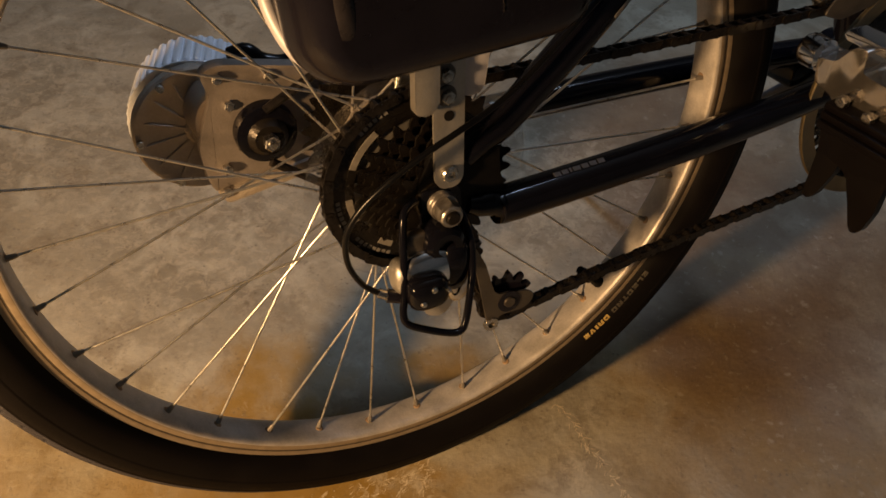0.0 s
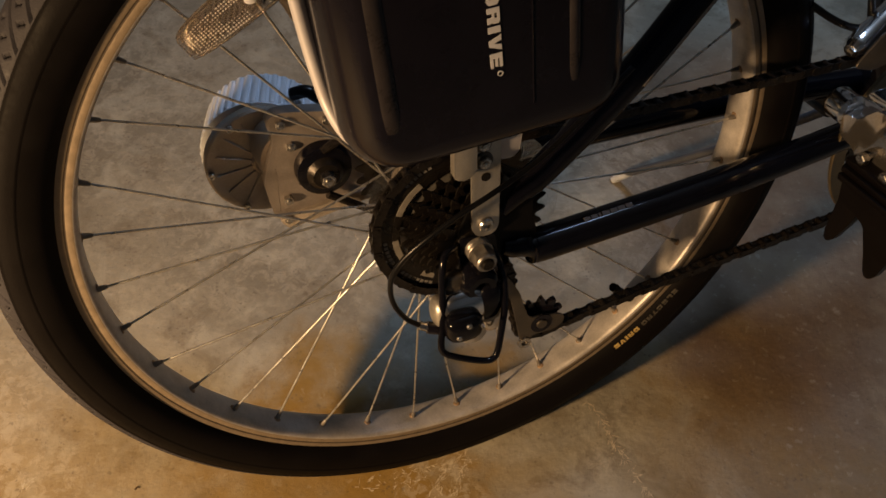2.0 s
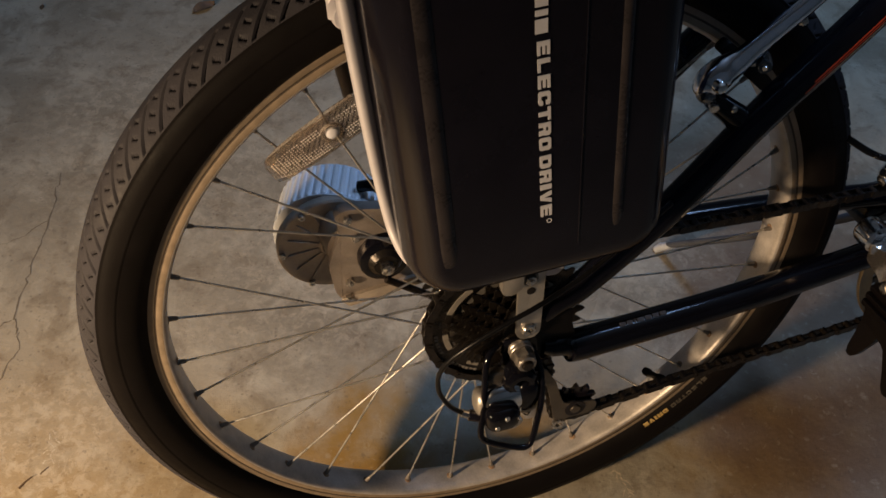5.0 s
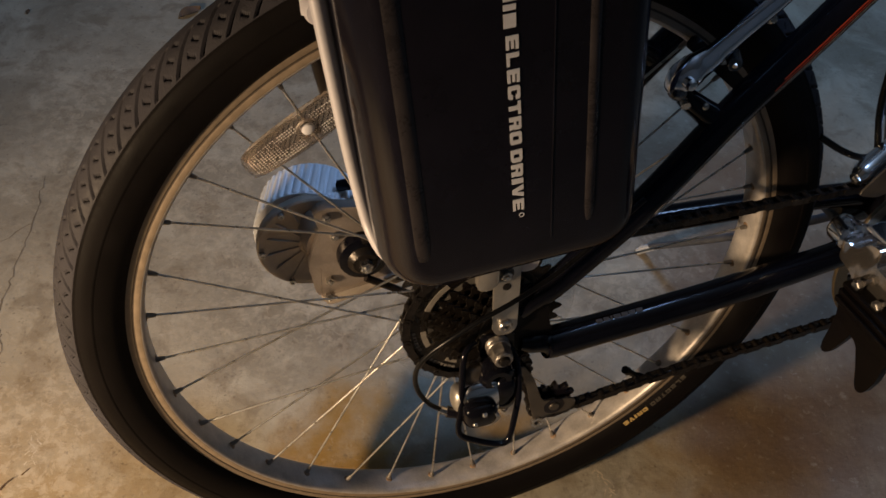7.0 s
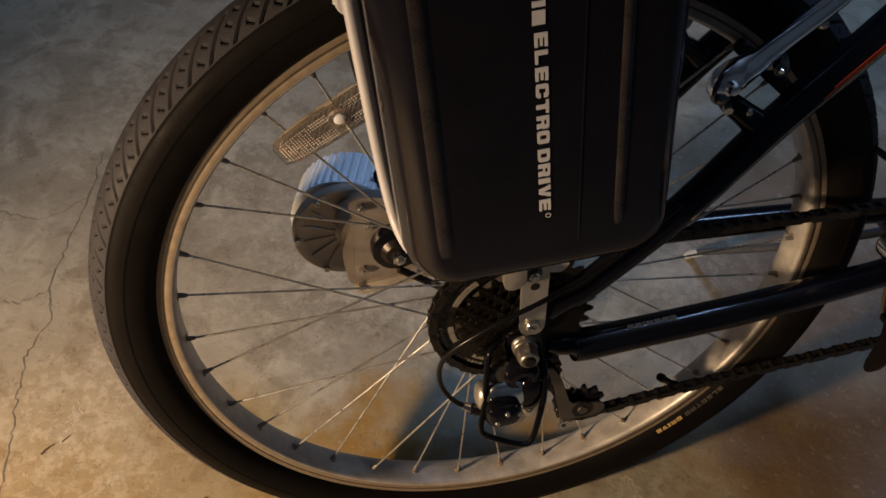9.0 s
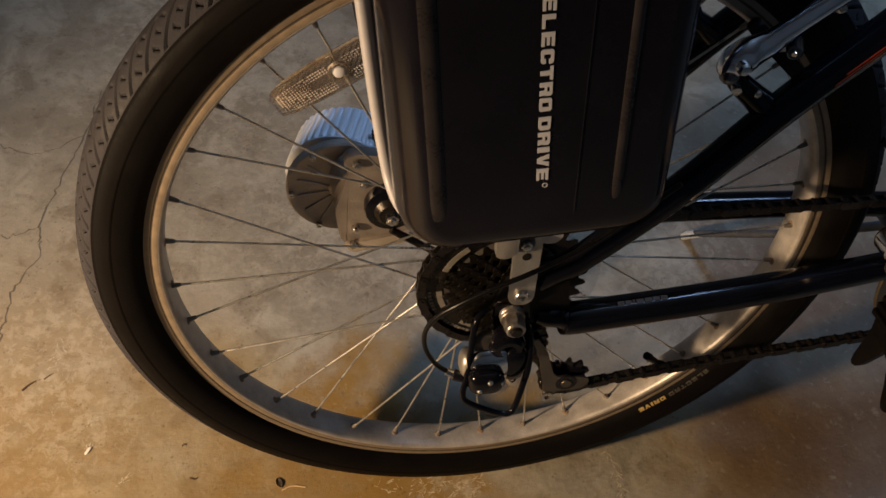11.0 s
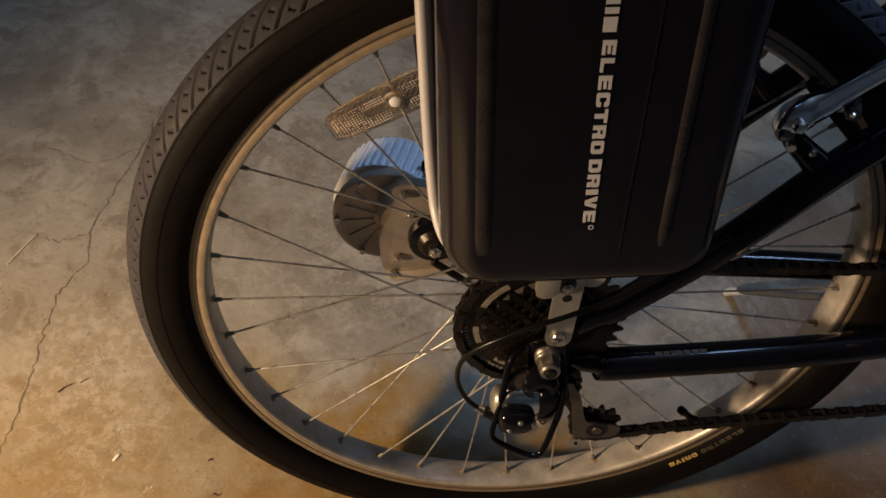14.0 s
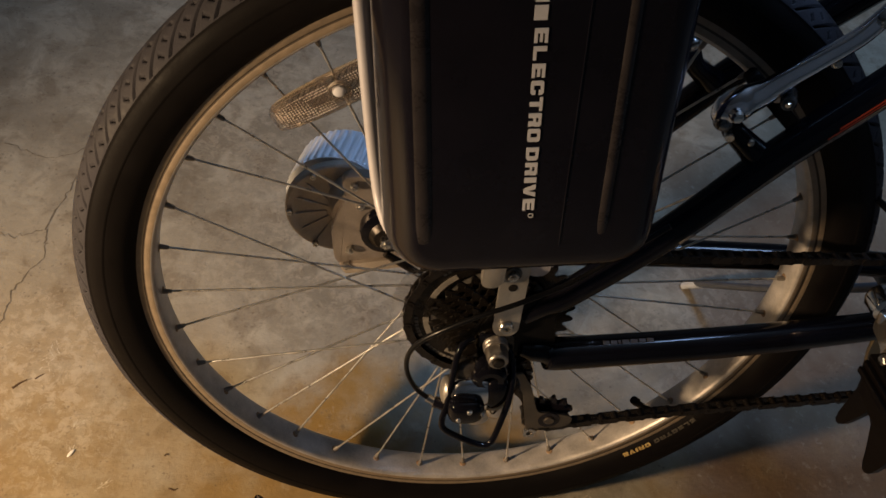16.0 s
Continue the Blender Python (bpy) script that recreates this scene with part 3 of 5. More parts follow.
def case_shell():
    """A tall rounded case: its back is wider than its front, and the front has a sunk panel between two raised ribs."""
    bm = bmesh.new()
    # half sections from back to front: y, left u, right u, bottom w, corner radius
    sections = [(-0.050, -0.083, 0.098, -0.010, 0.020), (-0.056, -0.086, 0.100, -0.0125, 0.024), (-0.080, -0.0860, 0.0985, -0.0195, 0.028), (-0.094, -0.083, 0.0955, -0.0215, 0.030),
                (-0.104, -0.0765, 0.0915, -0.0200, 0.030), (-0.1095, -0.071, 0.0865, -0.0160, 0.026), (-0.1120, -0.067, 0.0800, -0.0100, 0.022), (-0.1125, -0.0625, 0.0740, -0.0030, 0.016)]
    rings = []
    for y, u0, u1, w0, r in sections:
        o = rounded([(u0, w0), (u1, w0), (u1 - 0.004, CASE_H - w0 * 0.2), (u0 - 0.004, CASE_H - w0 * 0.2)], r, 8)
        rings.append([bm.verts.new((u, y, w)) for u, w in o])
    n = len(rings[0])
    for p, q in zip(rings, rings[1:]):
        for j in range(n):
            bm.faces.new((p[j], p[(j + 1) % n], q[(j + 1) % n], q[j]))
    bm.faces.new(rings[0]), bm.faces.new(rings[-1])
    return bm


part("shell", case_shell(), PLASTIC, battery_case, "moulded black plastic shell")
# the ribs' light streak is in their paler colour
for u, lo, wide in ((-0.0600, 0.010, 0.0052), (0.0545, 0.012, 0.0036)):
    rib = bmesh.new()
    rows = []
    for w in [lo + (CASE_H - 0.03 - lo) * i / 40 for i in range(41)]:
        rise = min(1.0, (w - lo) / 0.012)
        rows.append([rib.verts.new((u + v * wide * (0.7 + 0.3 * rise) - 0.006 * (w - lo) / CASE_H, -0.1123 - 0.0016 * rise * math.cos(v * math.pi / 2) ** 0.8, w)) for v in (-1, -0.85, -0.6, -0.3, 0, 0.3, 0.6, 0.85, 1)])
    for p, q in zip(rows, rows[1:]):
        for j in range(8):
            rib.faces.new((p[j], p[j + 1], q[j + 1], q[j]))
    part("front_rib", rib, RIBSHEEN, battery_case, "raised plastic rib")
seam = tube([(0.0275, -0.1126, 0.006), (0.0275, -0.1126, CASE_H - 0.02)], 0.0005, 6)
part("panel_seam", seam, PLASTIC, battery_case)
# the aluminium edge up the rear side
rail_line = [(-0.060, -0.082, -0.0150), (-0.071, -0.080, -0.0120), (-0.0795, -0.076, -0.0040), (-0.0845, -0.069, 0.0080), (-0.0870, -0.061, 0.0260), (-0.0900, -0.054, 0.08), (-0.0935, -0.052, 0.20), (-0.0965, -0.052, CASE_H)]
part("edge_rail", tube(rail_line, 0.0052, 16, 1.5, (0, 1, 0), smooth_line=6), RAIL, battery_case, "rounded aluminium edge rail")
groove = [(x + 0.0095, y - 0.016, z + 0.004) for x, y, z in rail_line[3:]]
part("side_lip", tube(groove, 0.0032, 10, 1.3, (0, 1, 0), smooth_line=6), PLASTIC, battery_case, "moulded side lip")


def bar_of(x0, y0, x1, y1):
    return [(x0, y0), (x1, y0), (x1, y1), (x0, y1)]


TOP, FOOT = [(0, 0.76), (1, 0.76), (1, 0.88), (0.86, 1), (0.14, 1), (0, 0.88)], [(0, 0.12), (0.14, 0), (0.86, 0), (1, 0.12), (1, 0.24), (0, 0.24)]
STEM, RIGHT = bar_of(0, 0.24, 0.34, 0.76), bar_of(0.66, 0.24, 1, 0.76)
# heavy square capitals, as abutting strokes in a unit cell
GLYPHS = {
    "E": (bar_of(0, 0.76, 0.96, 1), bar_of(0, 0.62, 0.34, 0.76), bar_of(0, 0.40, 0.90, 0.62), bar_of(0, 0.24, 0.34, 0.40), bar_of(0, 0, 0.96, 0.24)),
    "L": (bar_of(0, 0.24, 0.34, 1), bar_of(0, 0, 0.94, 0.24)),
    "C": (TOP, STEM, bar_of(0.66, 0.62, 1, 0.76), bar_of(0.66, 0.24, 1, 0.38), FOOT),
    "T": (bar_of(0, 0.76, 1, 1), bar_of(0.33, 0, 0.67, 0.76)),
    "R": ([(0, 0.78), (1, 0.78), (1, 0.88), (0.86, 1), (0, 1)], bar_of(0, 0.58, 0.34, 0.78), bar_of(0.68, 0.58, 1, 0.78), [(0, 0.38), (0.94, 0.38), (1, 0.46), (1, 0.58), (0, 0.58)], bar_of(0, 0, 0.34, 0.38), [(0.60, 0), (1, 0), (0.94, 0.38), (0.58, 0.38)]),
    "O": (TOP, STEM, RIGHT, FOOT),
    "D": ([(0, 0.76), (1, 0.76), (1, 0.84), (0.80, 1), (0, 1)], STEM, RIGHT, [(0, 0), (0.80, 0), (1, 0.16), (1, 0.24), (0, 0.24)]),
    "I": (bar_of(0, 0, 1, 1),),
    "V": ([(0, 1), (0.36, 1), (0.52, 0.34), (0.5, 0), (0.32, 0)], [(1, 1), (0.64, 1), (0.52, 0.34), (0.5, 0), (0.68, 0)]),
}


def lettering():
    """White capitals that read downwards, as solid letters; the maker's name above them stays blocks."""
    tall = 0.0074
    for body, top, low in (("ELECTRO", 0.1620, 0.0890), ("DRIVE", 0.0850, 0.0366)):
        widths = [0.42 if c == "I" else 1.0 for c in body]
        unit = (top - low) / (sum(widths) + 0.17 * (len(body) - 1))
        at = top
        for c, wide in zip(body, widths):
            bm = bmesh.new()
            for stroke in GLYPHS[c]:
                rows = []
                for y in (-0.1127, -0.1131):
                    ring = []
                    for along, up in stroke:
                        w = at - along * wide * unit
                        ring.append(bm.verts.new((0.0021 + (up - 0.5) * tall + (0.16 - w) * 0.022, y, w)))
                    rows.append(ring)
                bm.faces.new(rows[0]), bm.faces.new(rows[1][::-1])
                for i in range(len(stroke)):
                    j = (i + 1) % len(stroke)
                    bm.faces.new((rows[0][i], rows[0][j], rows[1][j], rows[1][i]))
            part("letter", bm, INK, battery_case, "white printed capital letter")
            at -= (wide + 0.17) * unit
    w = 0.2216
    for wide in (0.0085, 0.0085, 0.0085, 0.0085, 0.0035, 0.0085):
        part("lettering_block", box(0.0021 - 0.0036 - 0.0012, 0.0021 + 0.0036 - 0.0012, -0.1131, -0.1127, w - wide, w), INK, battery_case)
        w -= wide + 0.0018
    part("mark_ring", lathe([(0.0013, -0.1131), (0.0018, -0.1131), (0.0018, -0.1127), (0.0013, -0.1127)], 20, True, axis_at=(0.0068, 0, 0.0325)), INK, battery_case)


lettering()

# ---- rack bracket below the case ----
hanger = slab(rounded([(-0.0215, 0.140), (-0.0215, 0.0745), (-0.0120, 0.0720), (-0.0055, 0.0775), (-0.0055, 0.140)], 0.0025), -0.0800, -0.0720, 0.001)
bike("rack_hanger", hanger, PLATE, "bent galvanised rack bracket")
strip = slab(rounded([(-0.0075, 0.140), (-0.0050, 0.0180), (0.0000, 0.0120), (0.0110, 0.0120), (0.0155, 0.0180), (0.0150, 0.140)], 0.004), -0.0720, -0.0695, 0.0007)
bracket = bike("rack_strip", strip, PLATE, "perforated galvanised rack strip")
for z in (0.0655,):
    part("hole", lathe([(0.0, -0.0724), (0.0036, -0.0724), (0.0036, -0.0715), (0.0, -0.0715)], 16, True, axis_at=(0.0045, 0, z)), DARKSTEEL, bracket)
for x, z in ((0.0022, 0.0800), (0.0012, 0.0945)):
    part("washer", lathe([(0.0, -0.0736), (0.0066, -0.0736), (0.0070, -0.0730), (0.0070, -0.0715), (0.0, -0.0715)], 24, True, axis_at=(x, 0, z)), RECESS, bracket)
    part("bolt", hexbolt(x, -0.0772, z, 0.0046, 0.004), BOLT, bracket, "bright hexagon bolt")
part("eyelet_bolt", socket_bolt(0.0050, -0.0755, 0.0235, 0.0058, 0.006), BOLT, bracket, "bright socket bolt at the dropout")
side_bracket = slab(rounded([(0.010, 0.140), (0.011, 0.0780), (0.022, 0.0735), (0.030, 0.0770), (0.038, 0.140)], 0.003), -0.0690, -0.0660, 0.0008)
bike("rack_side_bracket", side_bracket, RAIL, "bent galvanised bracket")

# ---- drive motor on the far side ----
MX, MZ, MR = -0.1232, 0.0003, 0.052
DY = 0.018  # the motor sits behind its gear plate
drive_motor = bike("drive_motor", lathe([(0.0, 0.083), (MR - 0.008, 0.083), (MR - 0.010, 0.128), (MR - 0.014, 0.132), (0.0, 0.132)], 72, True, axis_at=(MX, DY, MZ)), CAST, "finned electric drive motor with a cast cover")
SKEW = Matrix.Translation((MX, DY + 0.0865, MZ)) @ Matrix.Rotation(radians(-16), 4, "Z") @ Matrix.Translation((-MX, -DY - 0.0865, -MZ))
fin = box(MR - 0.005, MR + 0.0018, 0.0872, 0.132, -0.0026, 0.0026, 0.0020, 3)
bmesh.ops.recalc_face_normals(fin, faces=fin.faces[:])
fin_mesh = bpy.data.meshes.new("cooling_fin")
fin.to_mesh(fin_mesh)
fin.free()
fin_mesh.materials.append(FIN)
for i in range(43):
    put("cooling_fin", fin_mesh, drive_motor, m=SKEW @ Matrix.Translation((MX, DY, MZ)) @ turn_y(360 / 43 * i))
part("motor_sleeve", turn(lathe([(MR - 0.006, 0.086), (MR + 0.0004, 0.0862), (MR + 0.0008, 0.0868), (MR + 0.0004, 0.0878), (MR - 0.0010, 0.0884), (MR - 0.0010, 0.134), (MR - 0.006, 0.134)], 96, True, axis_at=(MX, DY, MZ)), SKEW), FIN, drive_motor, "pale anodised finned sleeve")
cap = lathe([(0.0, 0.0760), (0.010, 0.0760), (0.013, 0.0790), (0.040, 0.0798), (0.043, 0.0782), (MR - 0.003, 0.0782), (MR - 0.0012, 0.0796), (MR - 0.0012, 0.0865), (0.0, 0.0865)], 72, True, axis_at=(MX, DY, MZ))
part("end_cap", cap, CAST, drive_motor, "cast aluminium end cap with radial ribs")
for i in range(14):
    rib = turn(box(0.012, 0.043, 0.0780, 0.0805, -0.0008, 0.0008, 0.0004, 1), Matrix.Translation((MX, DY, MZ)) @ turn_y(360 / 14 * i + 8))
    part("cap_rib", rib, CAST, drive_motor)
part("cap_boss", blob((MX + 0.008, DY + 0.0765, MZ), (0.016, 0.0100, 0.016), 2.3), CAST, drive_motor)
for a in (182, 240, 122, 65):
    part("cap_screw", socket_bolt(MX + 0.0465 * math.cos(radians(a)), DY + 0.0735, MZ + 0.0465 * math.sin(radians(a)), 0.0030, 0.004), BOLT, drive_motor, "small bright screw")
part("motor_neck", lathe([(0.0, 0.072), (0.026, 0.072), (0.028, 0.080), (0.030, DY + 0.080), (0.0, DY + 0.080)], 40, True, axis_at=(MX + 0.0185, 0, MZ + 0.0145)), CAST, drive_motor, "cast neck between motor and gear plate")
gear_plate = rounded([(-0.132, 0.000), (-0.128, -0.034), (-0.118, -0.042), (-0.100, -0.040), (-0.078, -0.037), (-0.020, -0.020), (-0.010, 0.020), (-0.040, 0.050), (-0.090, 0.060), (-0.112, 0.064), (-0.124, 0.058), (-0.118, 0.040), (-0.126, 0.020)], 0.007, 3)
part("gear_plate", slab(gear_plate, 0.0640, 0.0760, 0.0015), GEARPLATE, drive_motor, "flat cast gearbox plate")
for x, z, y in ((-0.106, 0.032, 0.0625), (-0.1147, -0.0175, 0.0600), (-0.1120, 0.0550, 0.0600), (-0.117, -0.037, 0.0600), (-0.075, 0.050, 0.0625)):
    part("plate_bolt", hexbolt(x, y - 0.002, z, 0.0042, 0.005), BOLT, drive_motor, "bright plate bolt")
part("drive_sprocket", turn(sprocket(15, 0.0205, 0.0560, 0.0590, 0.006), Matrix.Translation((-0.083, 0, 0.008))), PAINT, drive_motor, "black drive sprocket", 0.5)
part("sprocket_cover", lathe([(0.0, 0.0540), (0.0175, 0.0525), (0.0225, 0.0540), (0.0235, 0.0580), (0.0235, 0.0640), (0.0, 0.0640)], 40, True, axis_at=(-0.083, 0, 0.008)), PAINT, drive_motor)
part("sprocket_hub", lathe([(0.0, 0.048), (0.011, 0.048), (0.013, 0.050), (0.017, 0.0545), (0.0175, 0.062), (0.0, 0.062)], 28, True, axis_at=(-0.083, 0, 0.0065)), DARKSTEEL, drive_motor)
part("shaft_nut", hexbolt(-0.083, 0.0405, 0.0062, 0.0062, 0.0085), BOLT, drive_motor, "steel shaft nut")
part("power_lead", tube([(-0.0917, 0.112, 0.0489), (-0.0797, 0.105, 0.0529), (-0.0668, 0.104, 0.0430), (-0.045, 0.098, 0.0440), (-0.02, 0.08, 0.08)], 0.0055, 12, smooth_line=6), CABLE, drive_motor, "black power lead")
part("lower_arm", slab(rounded([(-0.125, -0.036), (-0.118, -0.047), (-0.020, -0.030), (-0.010, -0.018)], 0.003), 0.060, 0.066, 0.001), CAST, drive_motor)

# ---- rear derailleur ----
derailleur = bike("rear_derailleur", blob((-0.0215, -0.0955, -0.0490), (0.0150, 0.0095, 0.0130), 3.0), PAINT, "rear derailleur with a glossy black outer cap")
part("polished_body", blob((-0.0150, -0.0835, -0.0440), (0.0220, 0.0100, 0.0205), 2.4), CHROME, derailleur, "polished metal body")
part("front_knuckle", blob((-0.0345, -0.0810, -0.0430), (0.0075, 0.0110, 0.0135), 2.4), PLATE, derailleur, "polished metal knuckle")
part("rear_knuckle", blob((0.0060, -0.0810, -0.0620), (0.0095, 0.0100, 0.0140), 2.4), POLISHED, derailleur, "polished metal knuckle")
lip = slab(rounded([(-0.0240, -0.0640), (-0.0040, -0.0620), (0.0030, -0.0740), (-0.0060, -0.0840), (-0.0180, -0.0800)], 0.004), -0.0870, -0.0830, 0.0008)
part("inner_link", lip, PLATE, derailleur, "pressed bright inner link")
part("upper_body", blob((-0.0210, -0.0765, -0.0240), (0.0110, 0.0065, 0.0110), 3.0), DULLPLATE, derailleur)
part("black_link", blob((0.0030, -0.0850, -0.0420), (0.0105, 0.0085, 0.0200), 2.8), PAINT, derailleur, "black pivot link")
part("upper_knuckle", lathe([(0.0, -0.0860), (0.0060, -0.0860), (0.0065, -0.0905), (0.0110, -0.0905), (0.0140, -0.0880), (0.0150, -0.0840), (0.0150, -0.0690), (0.0, -0.0690)], 32, True, axis_at=(-0.0040, 0, -0.0230)), PAINT, derailleur, "black mounting knuckle with a socket")
part("hanger", slab(rounded([(-0.014, 0.012), (-0.014, -0.034), (0.000, -0.044), (0.012, -0.036), (0.016, -0.010), (0.014, 0.012)], 0.005), -0.0700, -0.0668, 0.0008), PAINT, derailleur, "black hanger plate")
part("link_arm", tube([(-0.004, -0.080, -0.052), (0.008, -0.072, -0.060), (0.026, -0.056, -0.066)], [0.0085, 0.0090, 0.0075], 16, smooth_line=4), PAINT, derailleur)
for x, z, r in ((-0.0199, -0.0430, 0.0026), (-0.0278, -0.0525, 0.0026), (-0.0090, -0.0470, 0.0016)):
    part("link_screw", lathe([(0.0, -0.1062), (r * 0.7, -0.1056), (r, -0.1040), (r, -0.0950), (0.0, -0.0950)], 16, True, axis_at=(x, 0, z)), BOLT, derailleur, "bright screw head")
cage_outline = rounded([(0.024, -0.058), (0.034, -0.056), (0.0456, -0.078), (0.0510, -0.098), (0.0560, -0.1120), (0.066, -0.1130), (0.084, -0.1165), (0.0905, -0.121), (0.089, -0.130), (0.080, -0.1345), (0.066, -0.1345), (0.0592, -0.1340), (0.0575, -0.1455), (0.0500, -0.1455), (0.0445, -0.116), (0.038, -0.084)], 0.003, 3)
part("cage_plate", slab(cage_outline, -0.0535, -0.0515, 0.0005, 1), DULLPLATE, derailleur, "bright pulley cage plate")
part("cage_back", slab(cage_outline, -0.0375, -0.0360, 0.0004, 1), DARKSTEEL, derailleur)
part("cage_eye", lathe([(0.0030, -0.0550), (0.0062, -0.0550), (0.0062, -0.0515), (0.0030, -0.0515)], 24, True, axis_at=(0.0525, 0, -0.1410)), BOLT, derailleur)
for x, z in ((0.0680, -0.1225), (0.022, -0.068)):
    part("pulley", turn(sprocket(11, 0.0205, -0.0475, -0.0425, 0.0045), Matrix.Translation((x, 0, z))), PLASTIC, derailleur, "black toothed jockey pulley", 0.5)
    part("pulley_bolt", lathe([(0.0, -0.0555), (0.0045, -0.0555), (0.0050, -0.0540), (0.0050, -0.0360), (0.0, -0.0360)], 20, True, axis_at=(x, 0, z)), DULLPLATE, derailleur)
    part("pulley_window", lathe([(0.0052, -0.0541), (0.0100, -0.0541), (0.0100, -0.0530), (0.0052, -0.0530)], 24, True, axis_at=(x, 0, z)), PLASTIC, derailleur)
guard = [(-0.0180, -0.0690, 0.006), (-0.0275, -0.0740, 0.004), (-0.0320, -0.0800, -0.010), (-0.0360, -0.0910, -0.044), (-0.0400, -0.0975, -0.0620), (-0.0375, -0.1000, -0.0700), (-0.0260, -0.1030, -0.0765),
         (-0.0100, -0.1055, -0.0835), (-0.0010, -0.1060, -0.0845), (0.0040, -0.1040, -0.0780), (0.0095, -0.0985, -0.0580), (0.0135, -0.0930, -0.0430), (0.0150, -0.0860, -0.0240), (0.0140, -0.0760, -0.0100), (0.0100, -0.0700, -0.0040)]
part("guard_loop", tube(guard, 0.0027, 12, smooth_line=6), PAINT, derailleur, "glossy black bent guard wire")
gear_cable = [(-0.0430, -0.0850, -0.0545), (-0.0500, -0.0830, -0.0515), (-0.0610, -0.0795, -0.0430), (-0.0695, -0.0770, -0.0250), (-0.0700, -0.0780, -0.0020), (-0.0610, -0.0810, 0.0170), (-0.0450, -0.0850, 0.0340), (-0.0207, -0.0860, 0.0495), (0.0038, -0.0850, 0.0602), (0.0300, -0.0790, 0.0680), (0.0560, -0.0760, 0.0830), (0.11, -0.0720, 0.128)]
part("cable_housing", tube(gear_cable, 0.0021, 12, smooth_line=8), CABLE, derailleur, "black looped cable housing")
part("cable_ferrule", tube([(-0.0520, -0.0826, -0.0505), (-0.0450, -0.0846, -0.0540)], [0.0034, 0.0034], 14), BOLT, derailleur, "bright cable end cap")
part("barrel_adjuster", tube([(-0.0462, -0.0842, -0.0535), (-0.0370, -0.0870, -0.0560)], [0.0050, 0.0046], 14), PLASTIC, derailleur)

# ---- crankset, pedal and chain ----
ring_at = Matrix.Translation((BB.x, 0, BB.z))
crankset = bike("crankset", turn(sprocket(42, 0.0849, -0.0465, -0.0440, 0.066), ring_at), DARKSTEEL, "crankset with dark chainring and polished arm", 0.5)
part("guard_ring", turn(lathe([(0.0900, -0.0520), (0.1025, -0.0530), (0.1040, -0.0535), (0.1048, -0.0525), (0.1045, -0.0500), (0.0900, -0.0505)], 96), ring_at), GOLDPLATE, crankset, "tarnished chain guard ring")
for i in range(5):
    arm = slab(rounded([(0.012, -0.013), (0.070, -0.0065), (0.078, 0.0), (0.070, 0.0065), (0.012, 0.013)], 0.003), -0.0580, -0.0490, 0.0022)
    part("spider_arm", turn(arm, ring_at @ turn_y(72 * i + 160)), POLISHED, crankset, "polished spider arm")
CRANK_END = Vector((0.306, -0.0760, 0.055))
part("crank_arm", tube([(BB.x, -0.0620, BB.z), (0.415, -0.0665, 0.002), (0.350, -0.0720, 0.031), CRANK_END], [0.0165, 0.0120, 0.0105, 0.0125], 20, 0.75), POLISHED, crankset, "polished crank arm")
part("pedal_eye", lathe([(0.0, -0.0870), (0.0095, -0.0870), (0.0125, -0.0845), (0.0130, -0.0700), (0.0110, -0.0665), (0.0, -0.0665)], 32, True, axis_at=(CRANK_END.x, 0, CRANK_END.z)), CHROME, crankset)
part("crank_bolt", lathe([(0.0, -0.0800), (0.0080, -0.0800), (0.0110, -0.0780), (0.0120, -0.0600), (0.0, -0.0600)], 28, True, axis_at=BB), PLASTIC, crankset)

# pedal: along its axle, down its face, out of its face
PEDAL = Matrix(((0.00, 0.12, -0.99, 0.314), (-1.0, 0.0, 0.0, -0.088), (0.0, -0.99, -0.12, 0.050), (0, 0, 0, 1)))


def pedal_plate(outline, n0, n1, bevel=0.001, segs=2):
    return turn(turn(slab(outline, n0, n1, bevel, segs), Matrix(((1, 0, 0, 0), (0, 0, 1, 0), (0, 1, 0, 0), (0, 0, 0, 1)))), PEDAL)


pedal = bike("pedal", pedal_plate(rounded([(0.000, -0.010), (0.016, -0.013), (0.030, -0.030), (0.042, -0.032), (0.040, -0.014), (0.070, -0.012), (0.082, -0.030), (0.090, -0.028), (0.086, 0.000), (0.090, 0.022), (0.080, 0.022),
                                          (0.068, 0.012), (0.042, 0.012), (0.036, 0.022), (0.024, 0.022), (0.016, 0.013), (0.000, 0.010)], 0.0045), -0.004, 0.018, 0.006, 3), POLISHED, "polished metal pedal with a plastic toe clip")
part("pedal_axle", turn(tube([(-0.012, 0, 0), (0.080, 0, 0)], [0.0085, 0.0075], 18), PEDAL), CHROME, pedal)
part("cage_side", pedal_plate(rounded([(0.012, -0.034), (0.090, -0.034), (0.090, -0.027), (0.012, -0.027)], 0.003), -0.006, 0.010), CHROME, pedal)
clip = join(pedal_plate(rounded([(0.024, 0.026), (0.112, 0.026), (0.112, 0.040), (0.088, 0.052), (0.058, 0.064), (0.050, 0.0570), (0.0445, 0.0560), (0.025, 0.056)], 0.003, 3), 0.0225, 0.0285, 0.0012),
            pedal_plate(rounded([(0.0242, 0.050), (0.0470, 0.050), (0.0440, 0.0640), (0.0360, 0.0870), (0.0300, 0.0915), (0.0252, 0.0870)], 0.003, 3), 0.0224, 0.0284, 0.0012),
            pedal_plate(rounded([(0.0530, 0.0550), (0.0880, 0.0480), (0.0850, 0.0760), (0.0790, 0.0950), (0.0730, 0.1010), (0.0680, 0.0980), (0.0620, 0.0800)], 0.004, 3), 0.0226, 0.0286, 0.0012))
